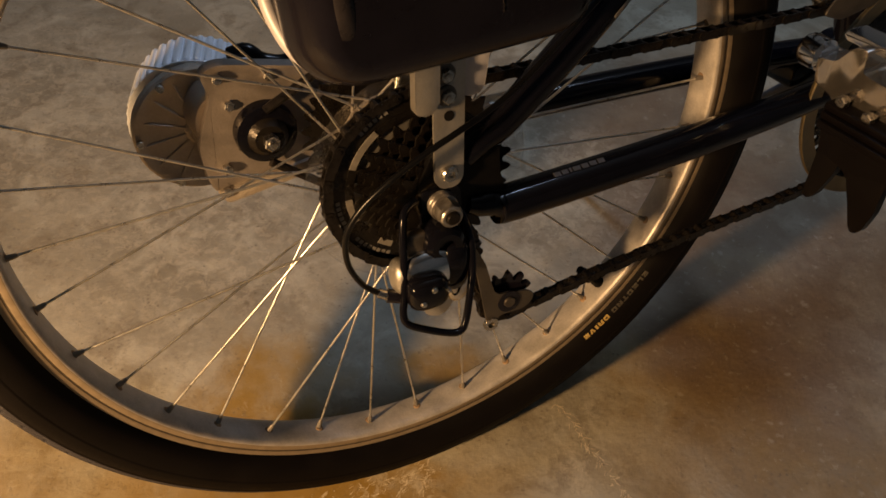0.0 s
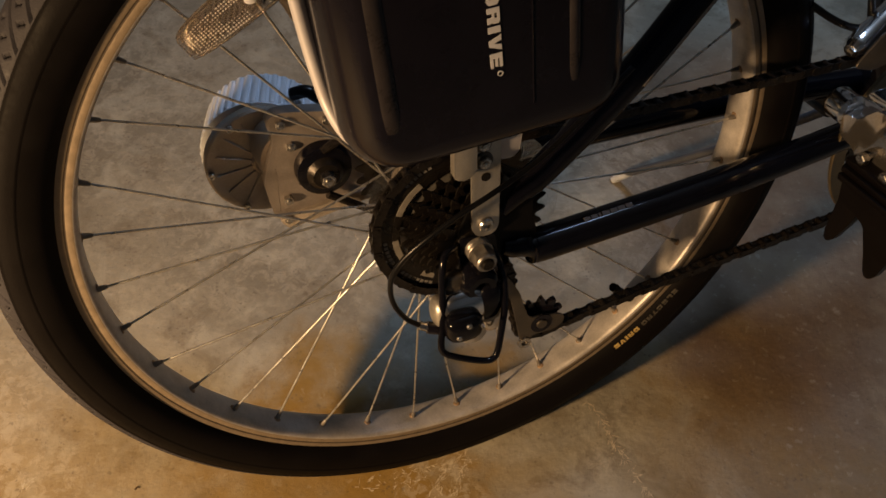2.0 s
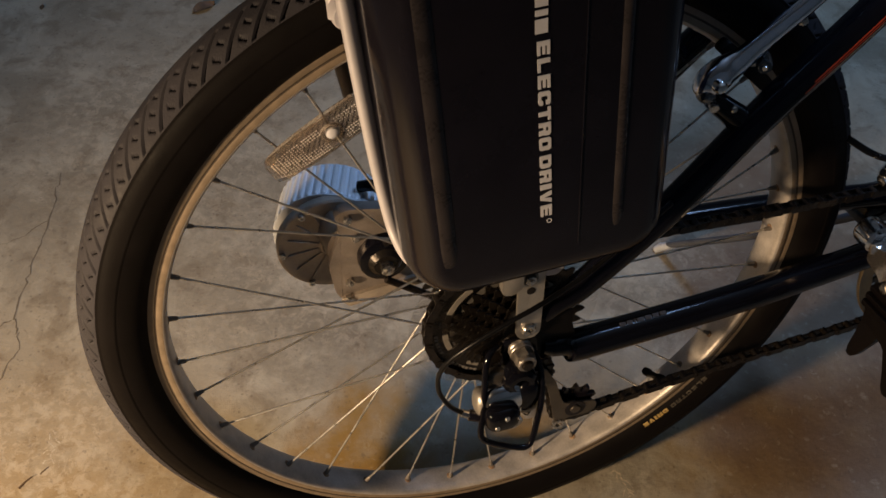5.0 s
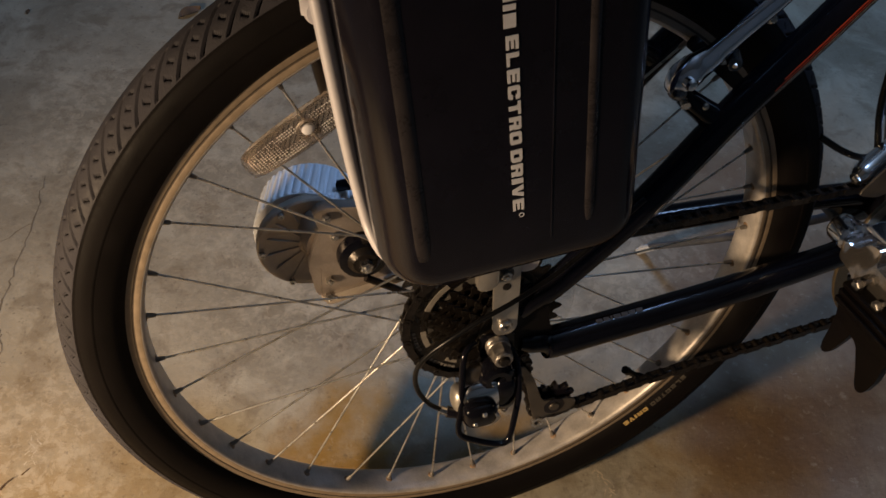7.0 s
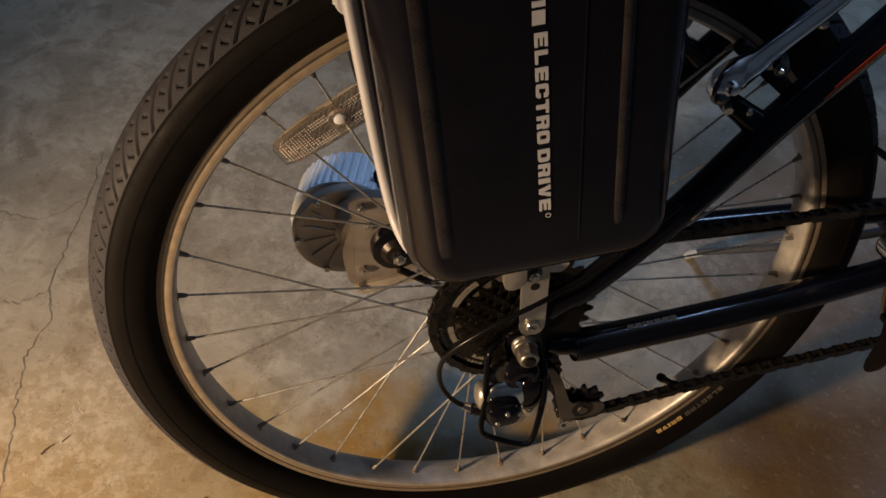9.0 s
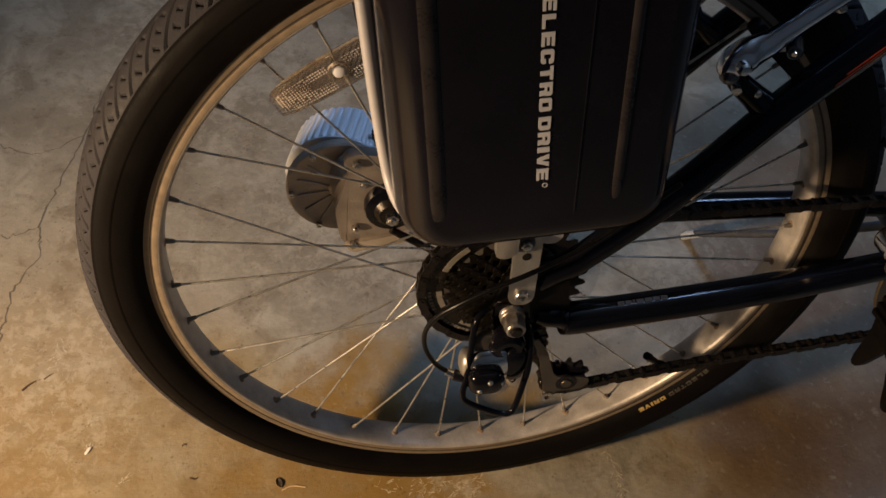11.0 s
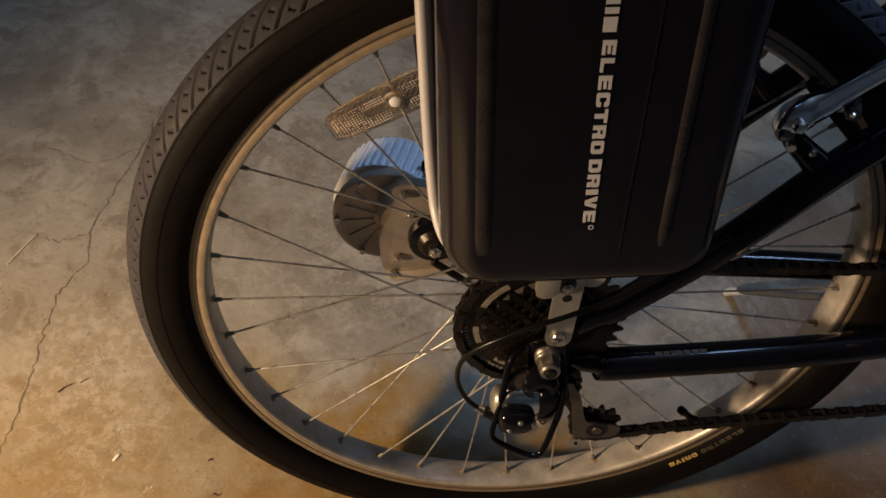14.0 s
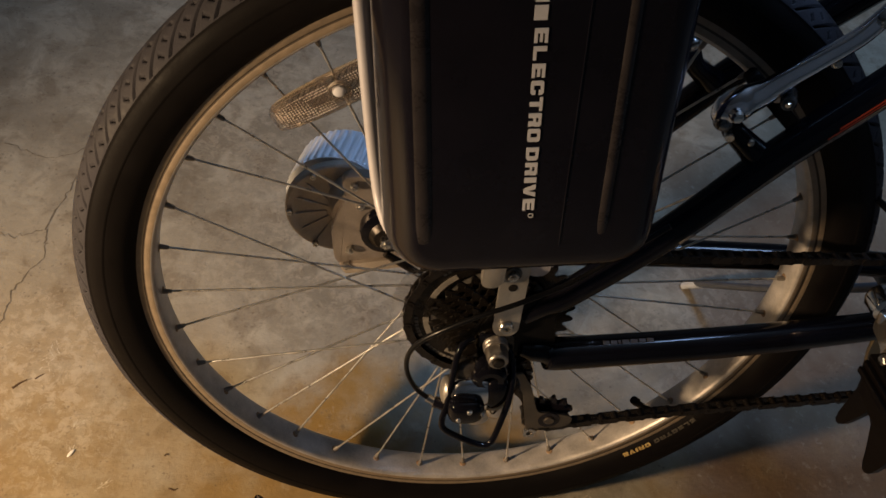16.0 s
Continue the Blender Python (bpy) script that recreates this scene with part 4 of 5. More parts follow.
bmesh.ops.triangulate(clip, faces=clip.faces[:])
inverse = PEDAL.inverted()
for v in clip.verts:
    q = inverse @ v.co
    q.z += (6.0 if q.x < 0.050 else 1.0) * max(0, q.y - 0.050) ** 2
    v.co = PEDAL @ q
part("toe_clip", clip, PEDALPLASTIC, pedal, "dark brown plastic toe clip with prongs")
for k, (d0, d1, n1) in enumerate(((0.012, 0.0175, 0.0300), (0.0175, 0.0230, 0.0335), (0.0230, 0.0290, 0.0365))):
    part("clip_ledge", pedal_plate(rounded([(0.024 + 0.001 * k, d0), (0.115, d0), (0.115, d1), (0.024 + 0.001 * k, d1)], 0.001, 2), 0.0120, n1, 0.0008), PEDALPLASTIC, pedal)
for a, d in ((0.0350, 0.0080), (0.0590, 0.0100), (0.0830, 0.0100)):
    nut_bm = turn(hexbolt(0, 0, 0, 0.0048, 0.006), PEDAL @ Matrix.Translation((a, d, 0.022)) @ Matrix.Rotation(radians(90), 4, "X"))
    part("clip_nut", nut_bm, BOLT, pedal, "bright clip nut")
    part("clip_stud", turn(tube([(a, d, 0.010), (a, d, 0.0235)], 0.0024, 10), PEDAL), BOLT, pedal)


def chain_path():
    """The run of the chain, every few millimetres: top run, rear sprocket, two pulleys, lower run, chainring."""
    pts = []
    big, y_r, y_f = 0.0687, -0.0360, -0.0452
    for i in range(60):
        t = i / 60
        pts.append(Vector((BB.x * (1 - t), y_f + (y_r - y_f) * t, (BB.z + 0.0849) * (1 - t) + big * t - 0.0015 * math.sin(math.pi * t))))
    for a in range(90, 292, 3):
        pts.append(Vector((big * math.cos(radians(a)), y_r, big * math.sin(radians(a)))))
    for a in range(40, -62, -12):
        pts.append(Vector((0.020 + 0.0205 * math.cos(radians(a)), -0.043, -0.068 + 0.0205 * math.sin(radians(a)))))
    for a in range(140, 276, 9):
        pts.append(Vector((0.068 + 0.0205 * math.cos(radians(a)), -0.0445, -0.1225 + 0.0205 * math.sin(radians(a)))))
    end = Vector((BB.x - 0.012, y_f, BB.z - 0.0845))
    for i in range(1, 60):
        t = i / 60
        p = pts[-1] if i == 1 else first
        first = p
        pts.append(p.lerp(end, t) + Vector((0, 0, 0.0065 * math.sin(math.pi * t) * (1 - t))))
    for a in range(264, 452, 4):
        pts.append(Vector((BB.x + 0.0849 * math.cos(radians(a)), y_f, BB.z + 0.0849 * math.sin(radians(a)))))
    return pts


def link_mesh(name, gap):
    """One link: two waisted side plates and a roller at one end."""
    outline = []
    for c, s in ((0.00635, 1), (-0.00635, -1)):
        for a in range(-120, 121, 30):
            outline.append((c + s * 0.0039 * math.cos(radians(a)), s * 0.0039 * math.sin(radians(a))))
    bm = join(slab(outline, gap, gap + 0.0010), slab(outline, -gap - 0.0010, -gap), lathe([(0.0, -gap), (0.0036, -gap), (0.0036, gap), (0.0, gap)], 10, True, axis_at=(0.00635, 0, 0)),
              lathe([(0.0, -gap - 0.0016), (0.0018, -gap - 0.0016), (0.0018, -gap), (0.0, -gap)], 8, True, axis_at=(-0.00635, 0, 0)))
    bmesh.ops.recalc_face_normals(bm, faces=bm.faces[:])
    me = bpy.data.meshes.new(name)
    bm.to_mesh(me)
    bm.free()
    me.materials.append(CHAINSTEEL)
    return me


chain = bike("chain", tube([(p.x, p.y, p.z) for p in chain_path()[::4]], 0.0012, 6), CHAINSTEEL, "dark oily bicycle chain")
link_shapes = (link_mesh("chain_link", 0.0024), link_mesh("chain_link", 0.0035))
path, travelled, placed = chain_path(), 0.0, 0
for p, q in zip(path, path[1:]):
    d = (q - p).length
    while travelled + d >= 0.0127 * placed:
        at = p.lerp(q, (0.0127 * placed - travelled) / d if d else 0)
        way = q - p
        put("chain_link", link_shapes[placed % 2], chain, m=Matrix.Translation(at) @ turn_y(math.degrees(math.atan2(way.z, way.x))))
        placed += 1
    travelled += d

# motor chain on the far side
bike("drive_chain", join(tube([(-0.083, 0.0540, 0.0275), (0.0, 0.0490, 0.0755)], 0.0036, 8), tube([(-0.083, 0.0540, -0.0155), (0.0, 0.0490, -0.0755)], 0.0036, 8)), CHAINSTEEL, "oily drive chain of the motor")

# ---- kickstand ----
stand = [(0.3480, 0.2720, -0.2650), (0.3535, 0.2600, -0.2535), (0.3960, 0.1530, -0.1570), (0.4380, 0.0560, -0.0560), (0.442, 0.040, -0.030)]
kickstand = bike("kickstand", tube(stand, [0.0046, 0.0047, 0.0049, 0.0054, 0.0058], 18, smooth_line=4), STANDMETAL, "aluminium kickstand with a worn foot")
part("stand_foot", tube([(0.3420, 0.2790, -0.2762), (0.3470, 0.2740, -0.2680), (0.3560, 0.2570, -0.2510)], [0.0046, 0.0062, 0.0048], 18), FOOTMETAL, kickstand, "worn bright metal foot")
part("stand_bracket", box(0.40, 0.45, 0.022, 0.060, -0.040, -0.014, 0.004), PAINT, kickstand)

# ---- rack legs ----
rack = bike("rack", tube([(-0.1190, -0.0380, 0.2900), (-0.1205, -0.0350, 0.3050), (-0.1280, -0.0300, 0.3450), (-0.150, -0.020, 0.45)], [0.0058, 0.0050, 0.0050, 0.0050], 16, smooth_line=5), RAIL, "tubular aluminium rack leg")
part("rack_leg", tube([(-0.0860, 0.0500, 0.1390), (-0.0905, 0.0500, 0.1520), (-0.1060, 0.0500, 0.2050), (-0.130, 0.040, 0.42)], [0.0030, 0.0058, 0.0058, 0.0058], 16, smooth_line=5), LEGMETAL, rack, "dull dark rack leg")
# added out of view: keeps the ceiling lamp off the top of the tyre
shade_deck = join(box(-0.36, 0.10, -0.046, 0.046, 0.398, 0.402, 0.0015), tube([(-0.38, -0.050, 0.400), (0.12, -0.050, 0.400), (0.20, -0.020, 0.400)], 0.0050, 12), tube([(-0.38, 0.050, 0.400), (0.12, 0.050, 0.400), (0.20, 0.020, 0.400)], 0.0050, 12))
part("shade_deck", shade_deck, PAINT, rack, "unseen black deck added to shade the wheel top")
part("clamp", lathe([(0.0, -0.0520), (0.0080, -0.0520), (0.0095, -0.0490), (0.0095, -0.0390), (0.0, -0.0390)], 28, True, axis_at=(-0.1150, 0, 0.2960)), RAIL, rack, "round clamp head")

# ---- brake on the seat stays ----
def brake_arm_mesh(s):
    """A bent alloy lever: a round elbow below, then a bar with a broad sloping face that narrows upwards."""
    # centre x, centre z, half width, outer y, inner y
    rows = [(0.1385, 0.1990, 0.0060, 0.0505, 0.0400), (0.1350, 0.2050, 0.0096, 0.0560, 0.0390), (0.1365, 0.2120, 0.0110, 0.0580, 0.0385), (0.1425, 0.2180, 0.0108, 0.0575, 0.0395), (0.1490, 0.2220, 0.0100, 0.0550, 0.0420),
            (0.1570, 0.2280, 0.0086, 0.0545, 0.0440), (0.1675, 0.2395, 0.0072, 0.0555, 0.0460), (0.1790, 0.2500, 0.0068, 0.0560, 0.0470), (0.1915, 0.2605, 0.0066, 0.0560, 0.0475), (0.2045, 0.2720, 0.0064, 0.0550, 0.0470), (0.2165, 0.2880, 0.0062, 0.0535, 0.0455), (0.2380, 0.3180, 0.0060, 0.0510, 0.0430)]
    bm = bmesh.new()
    rings = []
    line = curve_points([(x, 0, z) for x, z, *_ in rows], 5)
    for i, p in enumerate(line):
        f = i / 5
        k = min(int(f), len(rows) - 2)
        _, _, w, out, inn = [rows[k][q] + (rows[k + 1][q] - rows[k][q]) * (f - k) for q in range(5)]
        d = (line[min(i + 1, len(line) - 1)] - line[max(i - 1, 0)]).normalized()
        up = Vector((-d.z, 0, d.x))
        mid, half = (out + inn) / 2, (out - inn) / 2
        ring = []
        for j in range(20):
            a = 2 * math.pi * j / 20
            c, e = math.cos(a), math.sin(a)
            k2 = (abs(c) ** 3.2 + abs(e) ** 3.2) ** (-1 / 3.2)
            u, v = c * k2, e * k2
            # the outer face slopes back towards its upper edge
            y = mid + half * (v - 0.45 * max(u, 0) * max(v, 0))
            ring.append(bm.verts.new(p + up * (w * u) + Vector((0, s * y, 0))))
        rings.append(ring)
    for p, q in zip(rings, rings[1:]):
        for j in range(20):
            bm.faces.new((p[j], p[(j + 1) % 20], q[(j + 1) % 20], q[j]))
    bm.faces.new(rings[0]), bm.faces.new(rings[-1])
    return bm


for s in (-1, 1):
    brake = bike("brake_arm", brake_arm_mesh(s), DARKCHROME, "polished brake arm")
    part("pivot_boss", tube([(0.1400, s * 0.0430, 0.2020), (0.1450, s * 0.0440, 0.1930), (0.1560, s * 0.0470, 0.1840), (0.1660, s * 0.0490, 0.1760)], [0.0076, 0.0080, 0.0090, 0.0105], 18, smooth_line=4), PAINT, brake, "glossy black brake boss")
    part("pivot_bolt", lathe([(0.0, -0.0042), (0.0034, -0.0036), (0.0048, -0.0018), (0.0050, 0.0030), (0.0, 0.0030)], 20, True, axis_at=(0.1365, s * 0.0585 if s < 0 else 0.0400, 0.2130)), CHROME, brake, "domed pivot bolt")
    part("elbow_cap", blob((0.1330, s * 0.0500, 0.2030), (0.0070, 0.0075, 0.0065), 2.2, 10, 18), SMOKYSTEEL, brake, "dark polished elbow cap")
    part("adjuster_screw", tube([(0.1395, s * 0.0500, 0.1945), (0.1385, s * 0.0560, 0.1930)], [0.0030, 0.0034], 12), BOLT, brake)
    part("spring_cap", blob((0.1560, s * 0.0490 - 0.0045, 0.1890), (0.0030, 0.0030, 0.0030), 2.4, 8, 12), BOLT, brake)
    part("pad_post", tube([(0.1715, s * 0.0500, 0.2240), (0.1760, s * 0.0300, 0.2110)], 0.0040, 14), PLATE, brake)
    part("post_head", tube([(0.1690, s * 0.0580, 0.2225), (0.1696, s * 0.0570, 0.2225), (0.1735, s * 0.0480, 0.2235), (0.1750, s * 0.0440, 0.2240)], [0.0044, 0.0054, 0.0058, 0.0050], 18), SMOKYSTEEL, brake, "round steel pad post nut")
    part("post_pin", tube([(0.1684, s * 0.0590, 0.2222), (0.1692, s * 0.0575, 0.2226)], [0.0018, 0.0022], 10), BOLT, brake)
    pad = slab(rounded([(0.150, 0.222), (0.196, 0.182), (0.203, 0.190), (0.157, 0.230)], 0.003), s * 0.0200, s * 0.0300, 0.0015)
    part("brake_pad", pad, RUBBER, brake, "black rubber brake pad")
    part("cable_bolt", lathe([(0.0, -0.0050), (0.0048, -0.0046), (0.0056, -0.0020), (0.0056, 0.0030), (0.0, 0.0030)], 20, True, axis_at=(0.2120, s * 0.0560 if s < 0 else 0.0430, 0.2850)), BOLT, brake, "bright cable clamp bolt")
    part("arm_nut", blob((0.1950, s * 0.0500, 0.2500), (0.0036, 0.0040, 0.0030), 3.0, 8, 12), BOLT, brake)
    part("link_wire", tube([(0.2350, s * 0.0480, 0.3080), (0.2600, 0.0, 0.3450)], 0.0010, 8), STEEL, brake)

# ---- front derailleur and cables by the seat tube ----
front_derailleur = bike("front_derailleur", slab(rounded([(0.330, 0.070), (0.352, 0.098), (0.420, 0.106), (0.455, 0.098), (0.452, 0.080), (0.400, 0.076), (0.350, 0.064)], 0.005), -0.0530, -0.0510, 0.0006), DULLPLATE, "smoky steel front derailleur cage")
part("derailleur_arm", tube([(0.334, -0.040, 0.078), (0.340, -0.038, 0.080), (0.352, -0.034, 0.086), (0.372, -0.030, 0.100), (0.398, -0.022, 0.112)], [0.006, 0.0100, 0.0100, 0.0085, 0.010], 18, smooth_line=4), CHROME, front_derailleur)
part("pivot_screw", tube([(0.3335, -0.046, 0.0780), (0.3345, -0.040, 0.0785)], [0.0030, 0.0046], 12), BOLT, front_derailleur)
part("clamp_band", turn(lathe([(0.0168, -0.010), (0.0195, -0.010), (0.0195, 0.010), (0.0168, 0.010)], 36), Matrix.Translation((0.403, 0, 0.113)) @ Matrix.Rotation(radians(18.6), 4, "Y") @ Matrix.Rotation(radians(90), 4, "X")), SMOKYSTEEL, front_derailleur)
bike("front_cable", tube([(0.300, -0.0200, 0.1150), (0.3250, -0.0260, 0.0990), (0.3480, -0.0280, 0.0900), (0.3620, -0.0280, 0.0960)], 0.0030, 12, smooth_line=6), CABLE, "black cable housing")
bike("tube_cable", tube([(0.372, -0.024, 0.062), (0.3600, -0.0240, 0.1000), (0.3480, -0.0230, 0.1400), (0.3400, -0.0220, 0.200), (0.315, -0.0210, 0.300)], 0.0030, 12, smooth_line=6), CABLE, "black cable along the seat tube")

# ---- stripes and print on the frame ----
stay = curve_points([(0.055, -0.0610, 0.052), (0.120, -0.0570, 0.111), (0.180, -0.0540, 0.179), (0.238, -0.0500, 0.235), (0.30, -0.0440, 0.294), (0.41, -0.0330, 0.400)], 8)


def stripe(name, mat, a, b, angle, radius, wide):
    """A thin line of paint along the right seat stay, at an angle round the tube from its outer side."""
    pts = []
    for p, q in zip(stay[a:b], stay[a + 1:b + 1]):
        d = (q - p).normalized()
        out = Vector((0, -1, 0))
        out = (out - d * out.dot(d)).normalized()
        down = d.cross(out)
        pts.append(p + radius * (out * math.cos(radians(angle)) + down * math.sin(radians(angle))))
    return bike(name, tube(pts, wide, 6, 0.5), mat)


stripe("red_stripe", REDSTRIPE, 20, 39, -6, 0.0126, 0.0007)
stripe("red_stripe", REDSTRIPE, 19, 39, 3, 0.0126, 0.0006)
stripe("pale_stripe", GOLDSTRIPE, 8, 39, 14, 0.0126, 0.0004)
stripe("pale_stripe", GOLDSTRIPE, 8, 39, 22, 0.0126, 0.0004)
x = 0.091
for wide in (0.0052, 0.0050, 0.0018, 0.0060, 0.0056, 0.0056, 0.0054):
    f = (x - 0.06) / 0.14
    y0, z0 = -0.0635 + 0.0075 * f, -0.0185 + 0.0043 * f
    bar = box(x, x + wide, y0 - 0.01435, y0 - 0.0128, z0 + 0.001, z0 + 0.0044)
    bike("print_bar", turn(bar, Matrix.Translation((0, y0, z0)) @ Matrix.Rotation(radians(-64), 4, "X") @ Matrix.Translation((0, -y0, -z0))), FAINTINK)
    x += wide + 0.0014


def tyre_print(body, a0, a1, ink):
    """Capitals along the sidewall, their tops outwards, following its bulge."""
    flank = ((0.2846, 0.0160), (0.2879, 0.0195), (0.2913, 0.0216), (0.2951, 0.0232), (0.3004, 0.0245))
    low, tall = 0.2873, 0.0031
    widths = [0.42 if c == "I" else 1.0 for c in body]
    unit = (a1 - a0) / (sum(widths) + 0.22 * (len(body) - 1))
    at = a0
    for c, wide in zip(body, widths):
        bm = bmesh.new()
        for stroke in GLYPHS[c]:
            rows = []
            for proud in (0.0, 0.0004):
                ring = []
                for along, up in stroke:
                    r, a = low + tall * up, radians(at + along * wide * unit)
                    y = np.interp(r, [q[0] for q in flank], [q[1] for q in flank]) + proud
                    ring.append(bm.verts.new((r * math.cos(a), -y, r * math.sin(a))))
                rows.append(ring)
            bm.faces.new(rows[0]), bm.faces.new(rows[1][::-1])
            for i in range(len(stroke)):
                j = (i + 1) % len(stroke)
                bm.faces.new((rows[0][i], rows[0][j], rows[1][j], rows[1][i]))
        bmesh.ops.recalc_face_normals(bm, faces=bm.faces[:])
        part("tyre_print", bm, ink, rear_wheel)
        at += (wide + 0.22) * unit


tyre_print("ELECTRO", -36.2, -46.0, FADEDINK)
tyre_print("DRIVE", -47.0, -53.2, YELLOWINK)

# ---- wheel reflector ----
REFL = Matrix.Translation((-0.126, -0.006, 0.1935)) @ turn_y(31) @ Matrix.Scale(0.89, 4, (0, 0, 1))


def reflector():
    """A clear lens with a back of small pyramids."""
    bm = bmesh.new()
    nu, nv = 44, 12
    L, W = 0.052, 0.0142
    front, back = [], []
    for i in range(nu + 1):
        u = -1 + 2 * i / nu
        w = W * (1 - 0.16 * u * u - 0.24 * abs(u) ** 9)
        f, b = [], []
        for j in range(nv + 1):
            v = -1 + 2 * j / nv
            z = w * v - 0.001 * u * u
            f.append(bm.verts.new((L * u, -0.0048 - 0.0008 * (1 - v * v), z)))
            b.append(bm.verts.new((L * u, 0.0020 + (0.0016 if (i + j) % 2 and 0 < i < nu and 0 < j < nv else 0.0), z)))
        front.append(f), back.append(b)
    for i in range(nu):
        for j in range(nv):
            bm.faces.new((front[i][j], front[i + 1][j], front[i + 1][j + 1], front[i][j + 1]))
            for tri in (((i, j), (i, j + 1), (i + 1, j + 1)), ((i, j), (i + 1, j + 1), (i + 1, j))):
                bm.faces.new([back[a][b] for a, b in tri])
    for i in range(nu):
        bm.faces.new((front[i][0], back[i][0], back[i + 1][0], front[i + 1][0]))
        bm.faces.new((front[i][nv], front[i + 1][nv], back[i + 1][nv], back[i][nv]))
    for j in range(nv):
        bm.faces.new((front[0][j], front[0][j + 1], back[0][j + 1], back[0][j]))
        bm.faces.new((front[nu][j], back[nu][j], back[nu][j + 1], front[nu][j + 1]))
    return turn(bm, REFL)


def lens_half_width(u, wide):
    return wide * (1 - 0.16 * u * u - 0.24 * abs(u) ** 9)


def prism_sheet():
    """The silvery sheet of small pyramids behind the lens, none quite like the next."""
    rnd = random.Random(8)
    bm = bmesh.new()
    nu, nv, L, W = 58, 14, 0.050, 0.0130
    at = [[bm.verts.new((L * (2 * i / nu - 1), -0.0005, lens_half_width(2 * i / nu - 1, W) * (2 * j / nv - 1))) for j in range(nv + 1)] for i in range(nu + 1)]
    for i in range(nu):
        for j in range(nv):
            ring = (at[i][j], at[i + 1][j], at[i + 1][j + 1], at[i][j + 1])
            tip = bm.verts.new(sum((v.co for v in ring), Vector()) / 4 + Vector((rnd.gauss(0, 0.0003), -0.0013 + rnd.gauss(0, 0.0003), rnd.gauss(0, 0.0003))))
            for k in range(4):
                bm.faces.new((ring[k], ring[(k + 1) % 4], tip))
    return turn(bm, REFL)


def prism_dots():
    """White dots as painted glints of the prisms, in even rows round a plain panel on each side of the boss."""
    rnd = random.Random(9)
    bm = bmesh.new()
    nu, nv, L, W = 46, 11, 0.0485, 0.0126
    for i in range(nu):
        u = 2 * (i + 0.5) / nu - 1
        for j in range(nv):
            v0 = 2 * (j + 0.5) / nv - 1
            plain = abs(v0) < 0.2 and 0.15 < abs(u) < 0.5
            if abs(u) < 0.14 or plain or j == nv - 1 or rnd.random() < 0.06:
                continue
            c = Vector((L * u, -0.0054, lens_half_width(u, W) * v0))
            glint = 0.5 + 0.5 * math.sin(7 * u + 4 * v0 + 1.2)
            r = 0.00042 + 0.00030 * glint + rnd.uniform(0, 0.00012)
            v = [bm.verts.new(c + Vector(d) * r) for d in ((1, 0, 0), (0, 0, 1), (-1, 0, 0), (0, 0, -1), (-0.3, -0.7, 0.2))]
            for k in range(4):
                bm.faces.new((v[k], v[(k + 1) % 4], v[4]))
            bm.faces.new(v[:4])
    return turn(bm, REFL)


wheel_reflector = bike("wheel_reflector", reflector(), REFLECTOR, "clear plastic wheel reflector clipped to spokes", 0.3)
wheel_reflector.visible_shadow = False
part("prism_sheet", prism_sheet(), PRISM, wheel_reflector, "silvery sheet of small prisms", 0.1)
part("prism_dots", prism_dots(), PRISMGLINT, wheel_reflector, "white dots painted in as prism glints", 0.1)
part("reflector_frame", turn(join(tube([(-0.047, -0.0030, 0.0112), (-0.02, -0.0045, 0.0137), (0.02, -0.0045, 0.0137), (0.047, -0.003, 0.0112)], 0.0012, 8, smooth_line=4),
                                  tube([(-0.047, -0.0030, -0.0112), (-0.02, -0.0045, -0.0137), (0.02, -0.0045, -0.0137), (0.047, -0.003, -0.0112)], 0.0012, 8, smooth_line=4)), REFL), REFLECTOR, wheel_reflector)
part("button_collar", turn(lathe([(0.0062, -0.0072), (0.0082, -0.0066), (0.0088, -0.0050), (0.0062, -0.0050)], 28), REFL), REFLECTOR, wheel_reflector, "clear raised collar")
part("reflector_button", turn(lathe([(0.0, -0.0080), (0.0025, -0.0080), (0.0042, -0.0070), (0.0048, -0.0055), (0.0048, 0.0), (0.0, 0.0)], 24), REFL), INK, wheel_reflector, "pale round clip button")

# ---- debris and cracks on the floor ----
CRACKMAT = material("crack_dirt", (0.130, 0.106, 0.074), 0.9, 0, 0.3, 60)


def crack(points, width, seed):
    """A ragged hairline crack, as a thin dirt-filled line in the slab."""
    rnd = random.Random(seed)
    fine = []
    for p, q in zip(points, points[1:]):
        for i in range(9):
            t = i / 9
            fine.append(Vector((p[0] + (q[0] - p[0]) * t + rnd.uniform(-1, 1) * 0.0028, p[1] + (q[1] - p[1]) * t + rnd.uniform(-1, 1) * 0.0035, 0.0004)))
    bm = bmesh.new()
    rows = []
    for i, p in enumerate(fine):
        d = (fine[min(i + 1, len(fine) - 1)] - fine[max(i - 1, 0)]).normalized()
        side = Vector((-d.y, d.x, 0)) * width * rnd.uniform(0.25, 1.0) / 2
        rows.append((bm.verts.new(p - side), bm.verts.new(p + side)))
    for a, b in zip(rows, rows[1:]):
        bm.faces.new((a[0], a[1], b[1], b[0]))
    return tagged(part("floor_crack", bm, CRACKMAT), "ragged hairline crack in the concrete floor", "crack", kind="structure")


crack([(-0.445, 0.56), (-0.463, 0.47), (-0.487, 0.385), (-0.505, 0.315), (-0.495, 0.275), (-0.521, 0.220), (-0.527, 0.161), (-0.526, 0.115), (-0.532, 0.042), (-0.545, -0.02)], 0.0024, 3)
crack([(-0.505, 0.315), (-0.54, 0.30), (-0.58, 0.315)], 0.0015, 4)
crack([(-0.463, 0.47), (-0.52, 0.44), (-0.60, 0.47)], 0.0015, 5)


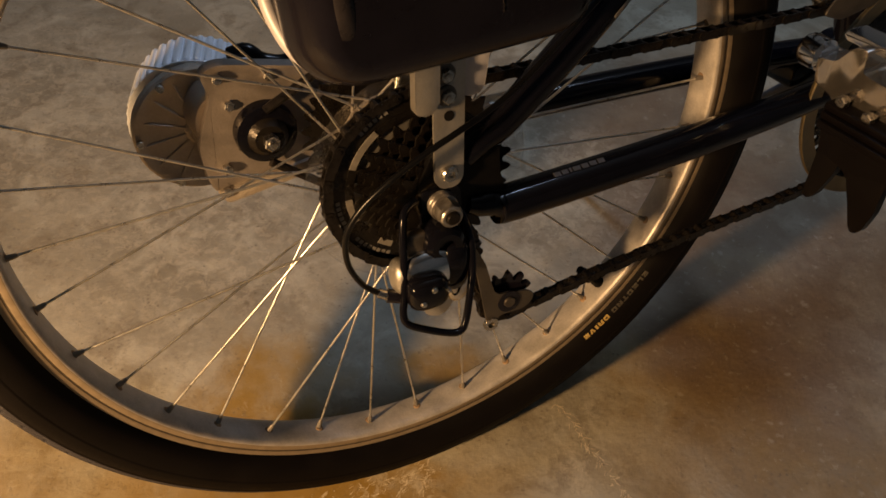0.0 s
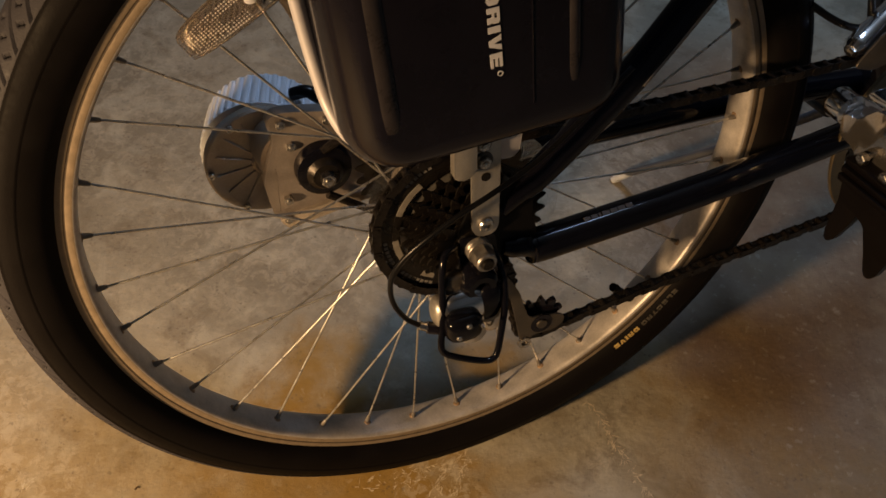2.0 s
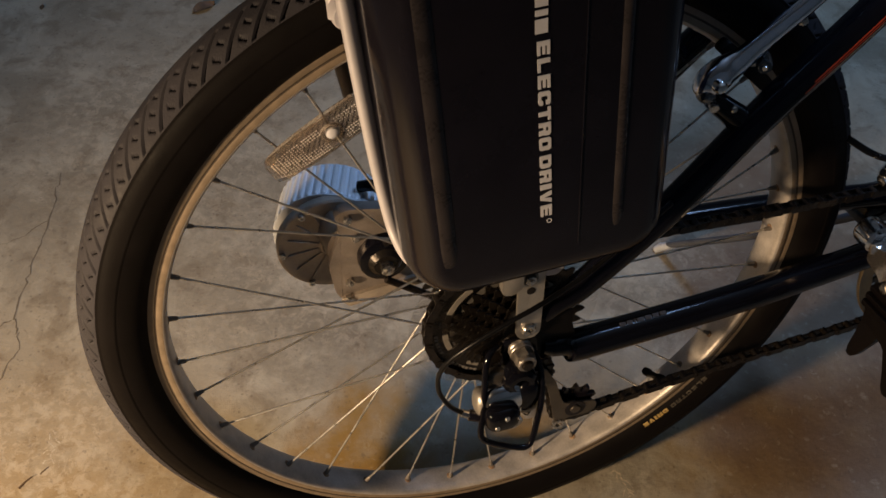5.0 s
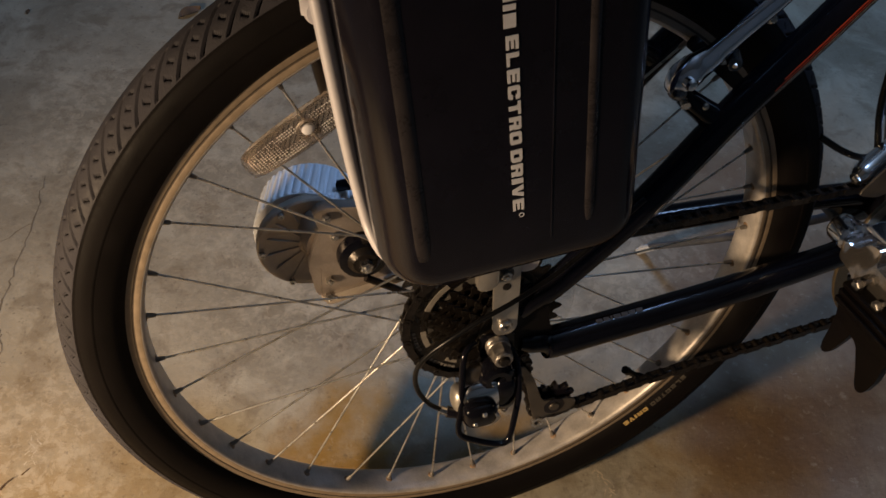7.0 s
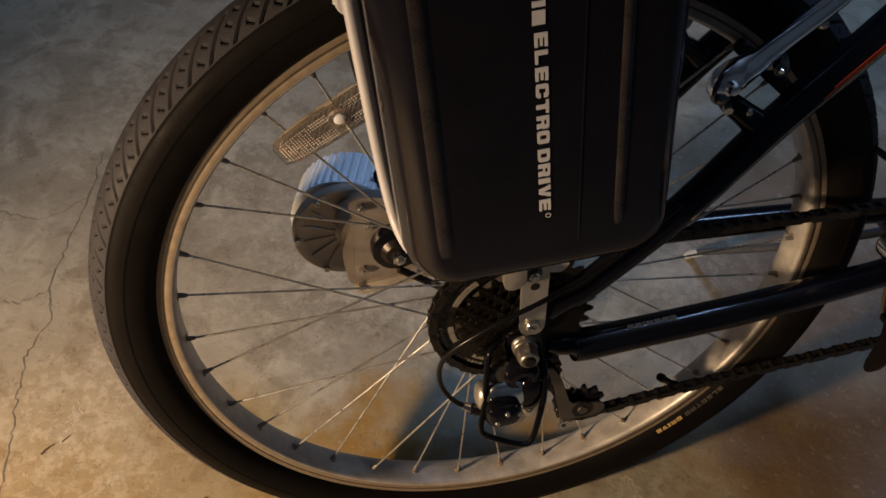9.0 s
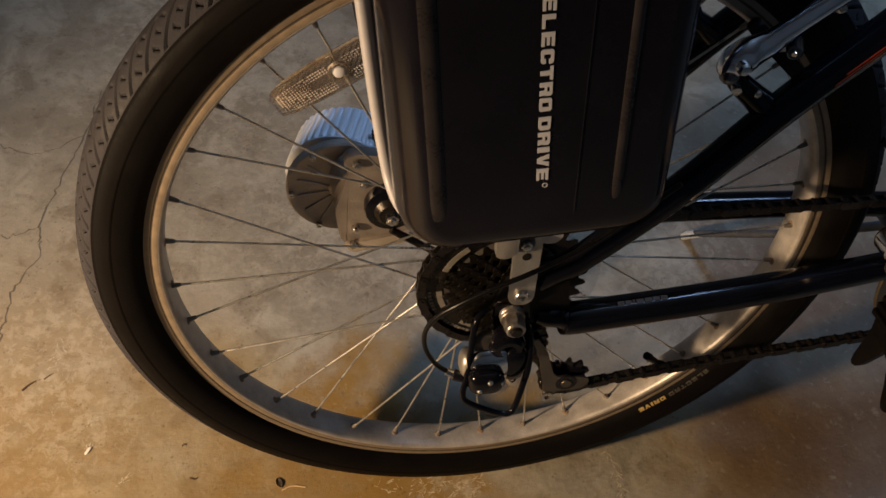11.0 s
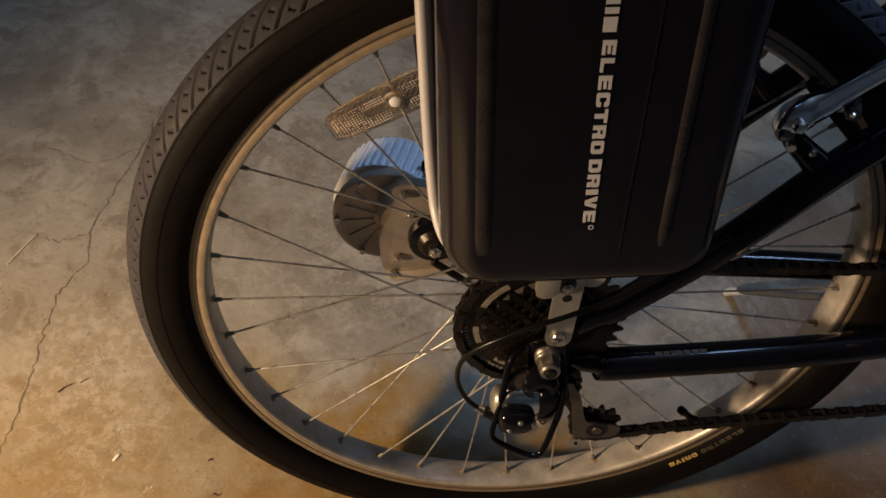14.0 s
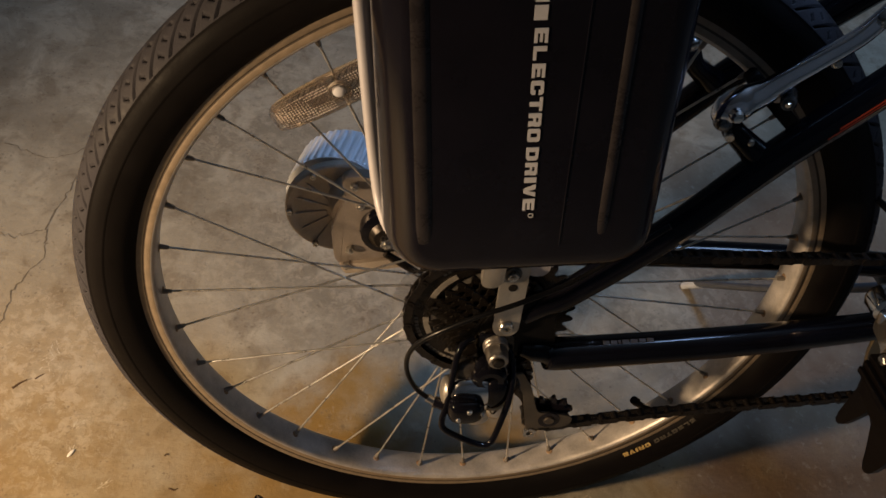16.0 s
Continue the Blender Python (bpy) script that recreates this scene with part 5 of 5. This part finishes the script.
CHALKMAT = material("chalky_scrape", (0.50, 0.42, 0.30), 0.85, 0, 0.3, 120)
DUSTMAT = material("faint_dusty_scrape", (0.43, 0.385, 0.30), 0.85, 0, 0.3, 120)


def scrape(points, width, seed, count, spread=0.35, mat=None):
    """Thin ragged pale scratches strewn along a line across the slab."""
    rnd = random.Random(seed)
    bm = bmesh.new()
    legs = list(zip(points, points[1:]))
    for k in range(count):
        p, q = rnd.choices(legs, [math.dist(*leg) for leg in legs])[0]
        t = rnd.random()
        at = Vector((p[0] + (q[0] - p[0]) * t + rnd.gauss(0, width), p[1] + (q[1] - p[1]) * t + rnd.gauss(0, width), 0.00015 + 0.000004 * k))
        head = math.atan2(q[1] - p[1], q[0] - p[0]) + rnd.gauss(0, spread)
        long, wide = rnd.uniform(0.002, 0.010), rnd.uniform(0.0005, 0.0020)
        n = 7
        rows = []
        for i in range(n):
            head += rnd.gauss(0, 0.09)
            at = at + Vector((math.cos(head), math.sin(head), 0)) * long / n
            side = Vector((-math.sin(head), math.cos(head), 0)) * wide * rnd.uniform(0.2, 1.0) * (0.3 if i in (0, n - 1) else 1) / 2
            rows.append((bm.verts.new(at - side), bm.verts.new(at + side)))
        for u, v in zip(rows, rows[1:]):
            bm.faces.new((u[0], u[1], v[1], v[0]))
    return tagged(part("floor_scrape", bm, mat or CHALKMAT), "broken pale scrape marks on the concrete floor", "scrape", kind="structure")


scrape([(0.158, -0.058), (0.164, -0.085), (0.165, -0.125), (0.172, -0.182)], 0.0020, 11, 80, 0.8)
scrape([(-0.110, -0.075), (-0.070, -0.082), (-0.037, -0.082), (0.000, -0.086), (0.022, -0.088)], 0.006, 15, 60, 0.5)
scrape([(0.016, -0.068), (-0.012, -0.085), (-0.035, -0.112)], 0.004, 12, 40, 0.3)
scrape([(0.020, -0.080), (-0.005, -0.100), (-0.020, -0.120)], 0.003, 13, 30, 0.3)
scrape([(-0.4165, 0.0260), (-0.4160, 0.0310), (-0.4120, 0.0350), (-0.4080, 0.0370)], 0.0010, 16, 14, 0.5, DUSTMAT)
scrape([(-0.4145, -0.0060), (-0.4110, 0.0030)], 0.0010, 17, 6, 0.5, DUSTMAT)
scrape([(-0.383, -0.045), (-0.372, -0.036)], 0.0014, 18, 8, 0.5, DUSTMAT)
scrape([(-0.465, 0.150), (-0.450, 0.125), (-0.470, 0.100)], 0.0030, 14, 20, 0.5, DUSTMAT)


def twig(points, r, mat, name, label, category):
    return tagged(part(name, tube([(x, y, r * 0.8) for x, y in points], [r, r * 0.9, r * 0.5], 7, smooth_line=4), mat), label, category)


def leaf(x, y, turn_deg, size, label, mat=LEAF):
    """A small curled dry leaf."""
    bm = bmesh.new()
    rows = []
    for i in range(9):
        t = i / 8
        w = size * 0.28 * math.sin(math.pi * t) ** 0.7
        rows.append([bm.verts.new((size * (t - 0.5), w * s, 0.0012 + size * 0.16 * (abs(s) ** 1.5) * (0.5 + t * 0.5) + size * 0.05 * math.sin(5 * t))) for s in (-1, -0.5, 0, 0.5, 1)])
    for a, b in zip(rows, rows[1:]):
        for j in range(4):
            bm.faces.new((a[j], a[j + 1], b[j + 1], b[j]))
    geom = bmesh.ops.solidify(bm, geom=bm.faces[:], thickness=0.0005)
    bmesh.ops.remove_doubles(bm, verts=bm.verts[:], dist=1e-6)
    low = min(v.co.z for v in bm.verts)
    for v in bm.verts:
        v.co.z -= low
    turn(bm, Matrix.Translation((x, y, 0)) @ Matrix.Rotation(radians(turn_deg), 4, "Z"))
    return tagged(part("dry_leaf", bm, mat), label, "leaf")


leaf(-0.209, -0.060, 110, 0.012, "small curled dark dry leaf on the concrete", DARKLEAF)
twig([(-0.206, -0.0685), (-0.195, -0.0650), (-0.181, -0.0680)], 0.0011, STRAW, "straw", "pale curved straw on the concrete floor", "straw")
leaf(-0.208, 0.906, 30, 0.045, "curled brown dry leaf on the concrete")
leaf(-0.475, 0.967, 80, 0.014, "small dark leaf scrap on the concrete")
twig([(-0.593, 0.262), (-0.582, 0.286), (-0.570, 0.309)], 0.0014, STRAW, "straw", "pale dry straw on the concrete floor", "straw")
twig([(-0.492, 0.080), (-0.486, 0.086), (-0.478, 0.091)], 0.0013, LEAF, "twig", "short dark twig on the concrete floor", "twig")
twig([(-0.3135, -0.0060), (-0.3105, -0.0040), (-0.3090, -0.0060)], 0.0009, LEAF, "twig", "tiny dark twig scrap on the concrete floor", "twig")
twig([(-0.3040, -0.0440), (-0.2990, -0.0460), (-0.2950, -0.0440)], 0.0009, LEAF, "twig", "tiny dark twig scrap on the concrete floor", "twig")
twig([(-0.4700, 0.0920), (-0.4650, 0.0960), (-0.4610, 0.0985)], 0.0008, LEAF, "twig", "tiny dark twig scrap on the concrete floor", "twig")
chip = turn(blob((0, 0, 0.0012), (0.0052, 0.0018, 0.0008), 2.6, 8, 12), Matrix.Translation((-0.413, -0.001, 0)) @ Matrix.Rotation(radians(58), 4, "Z"))
tagged(part("paint_chip", chip, CHIP), "small white chip on the concrete floor", "chip")
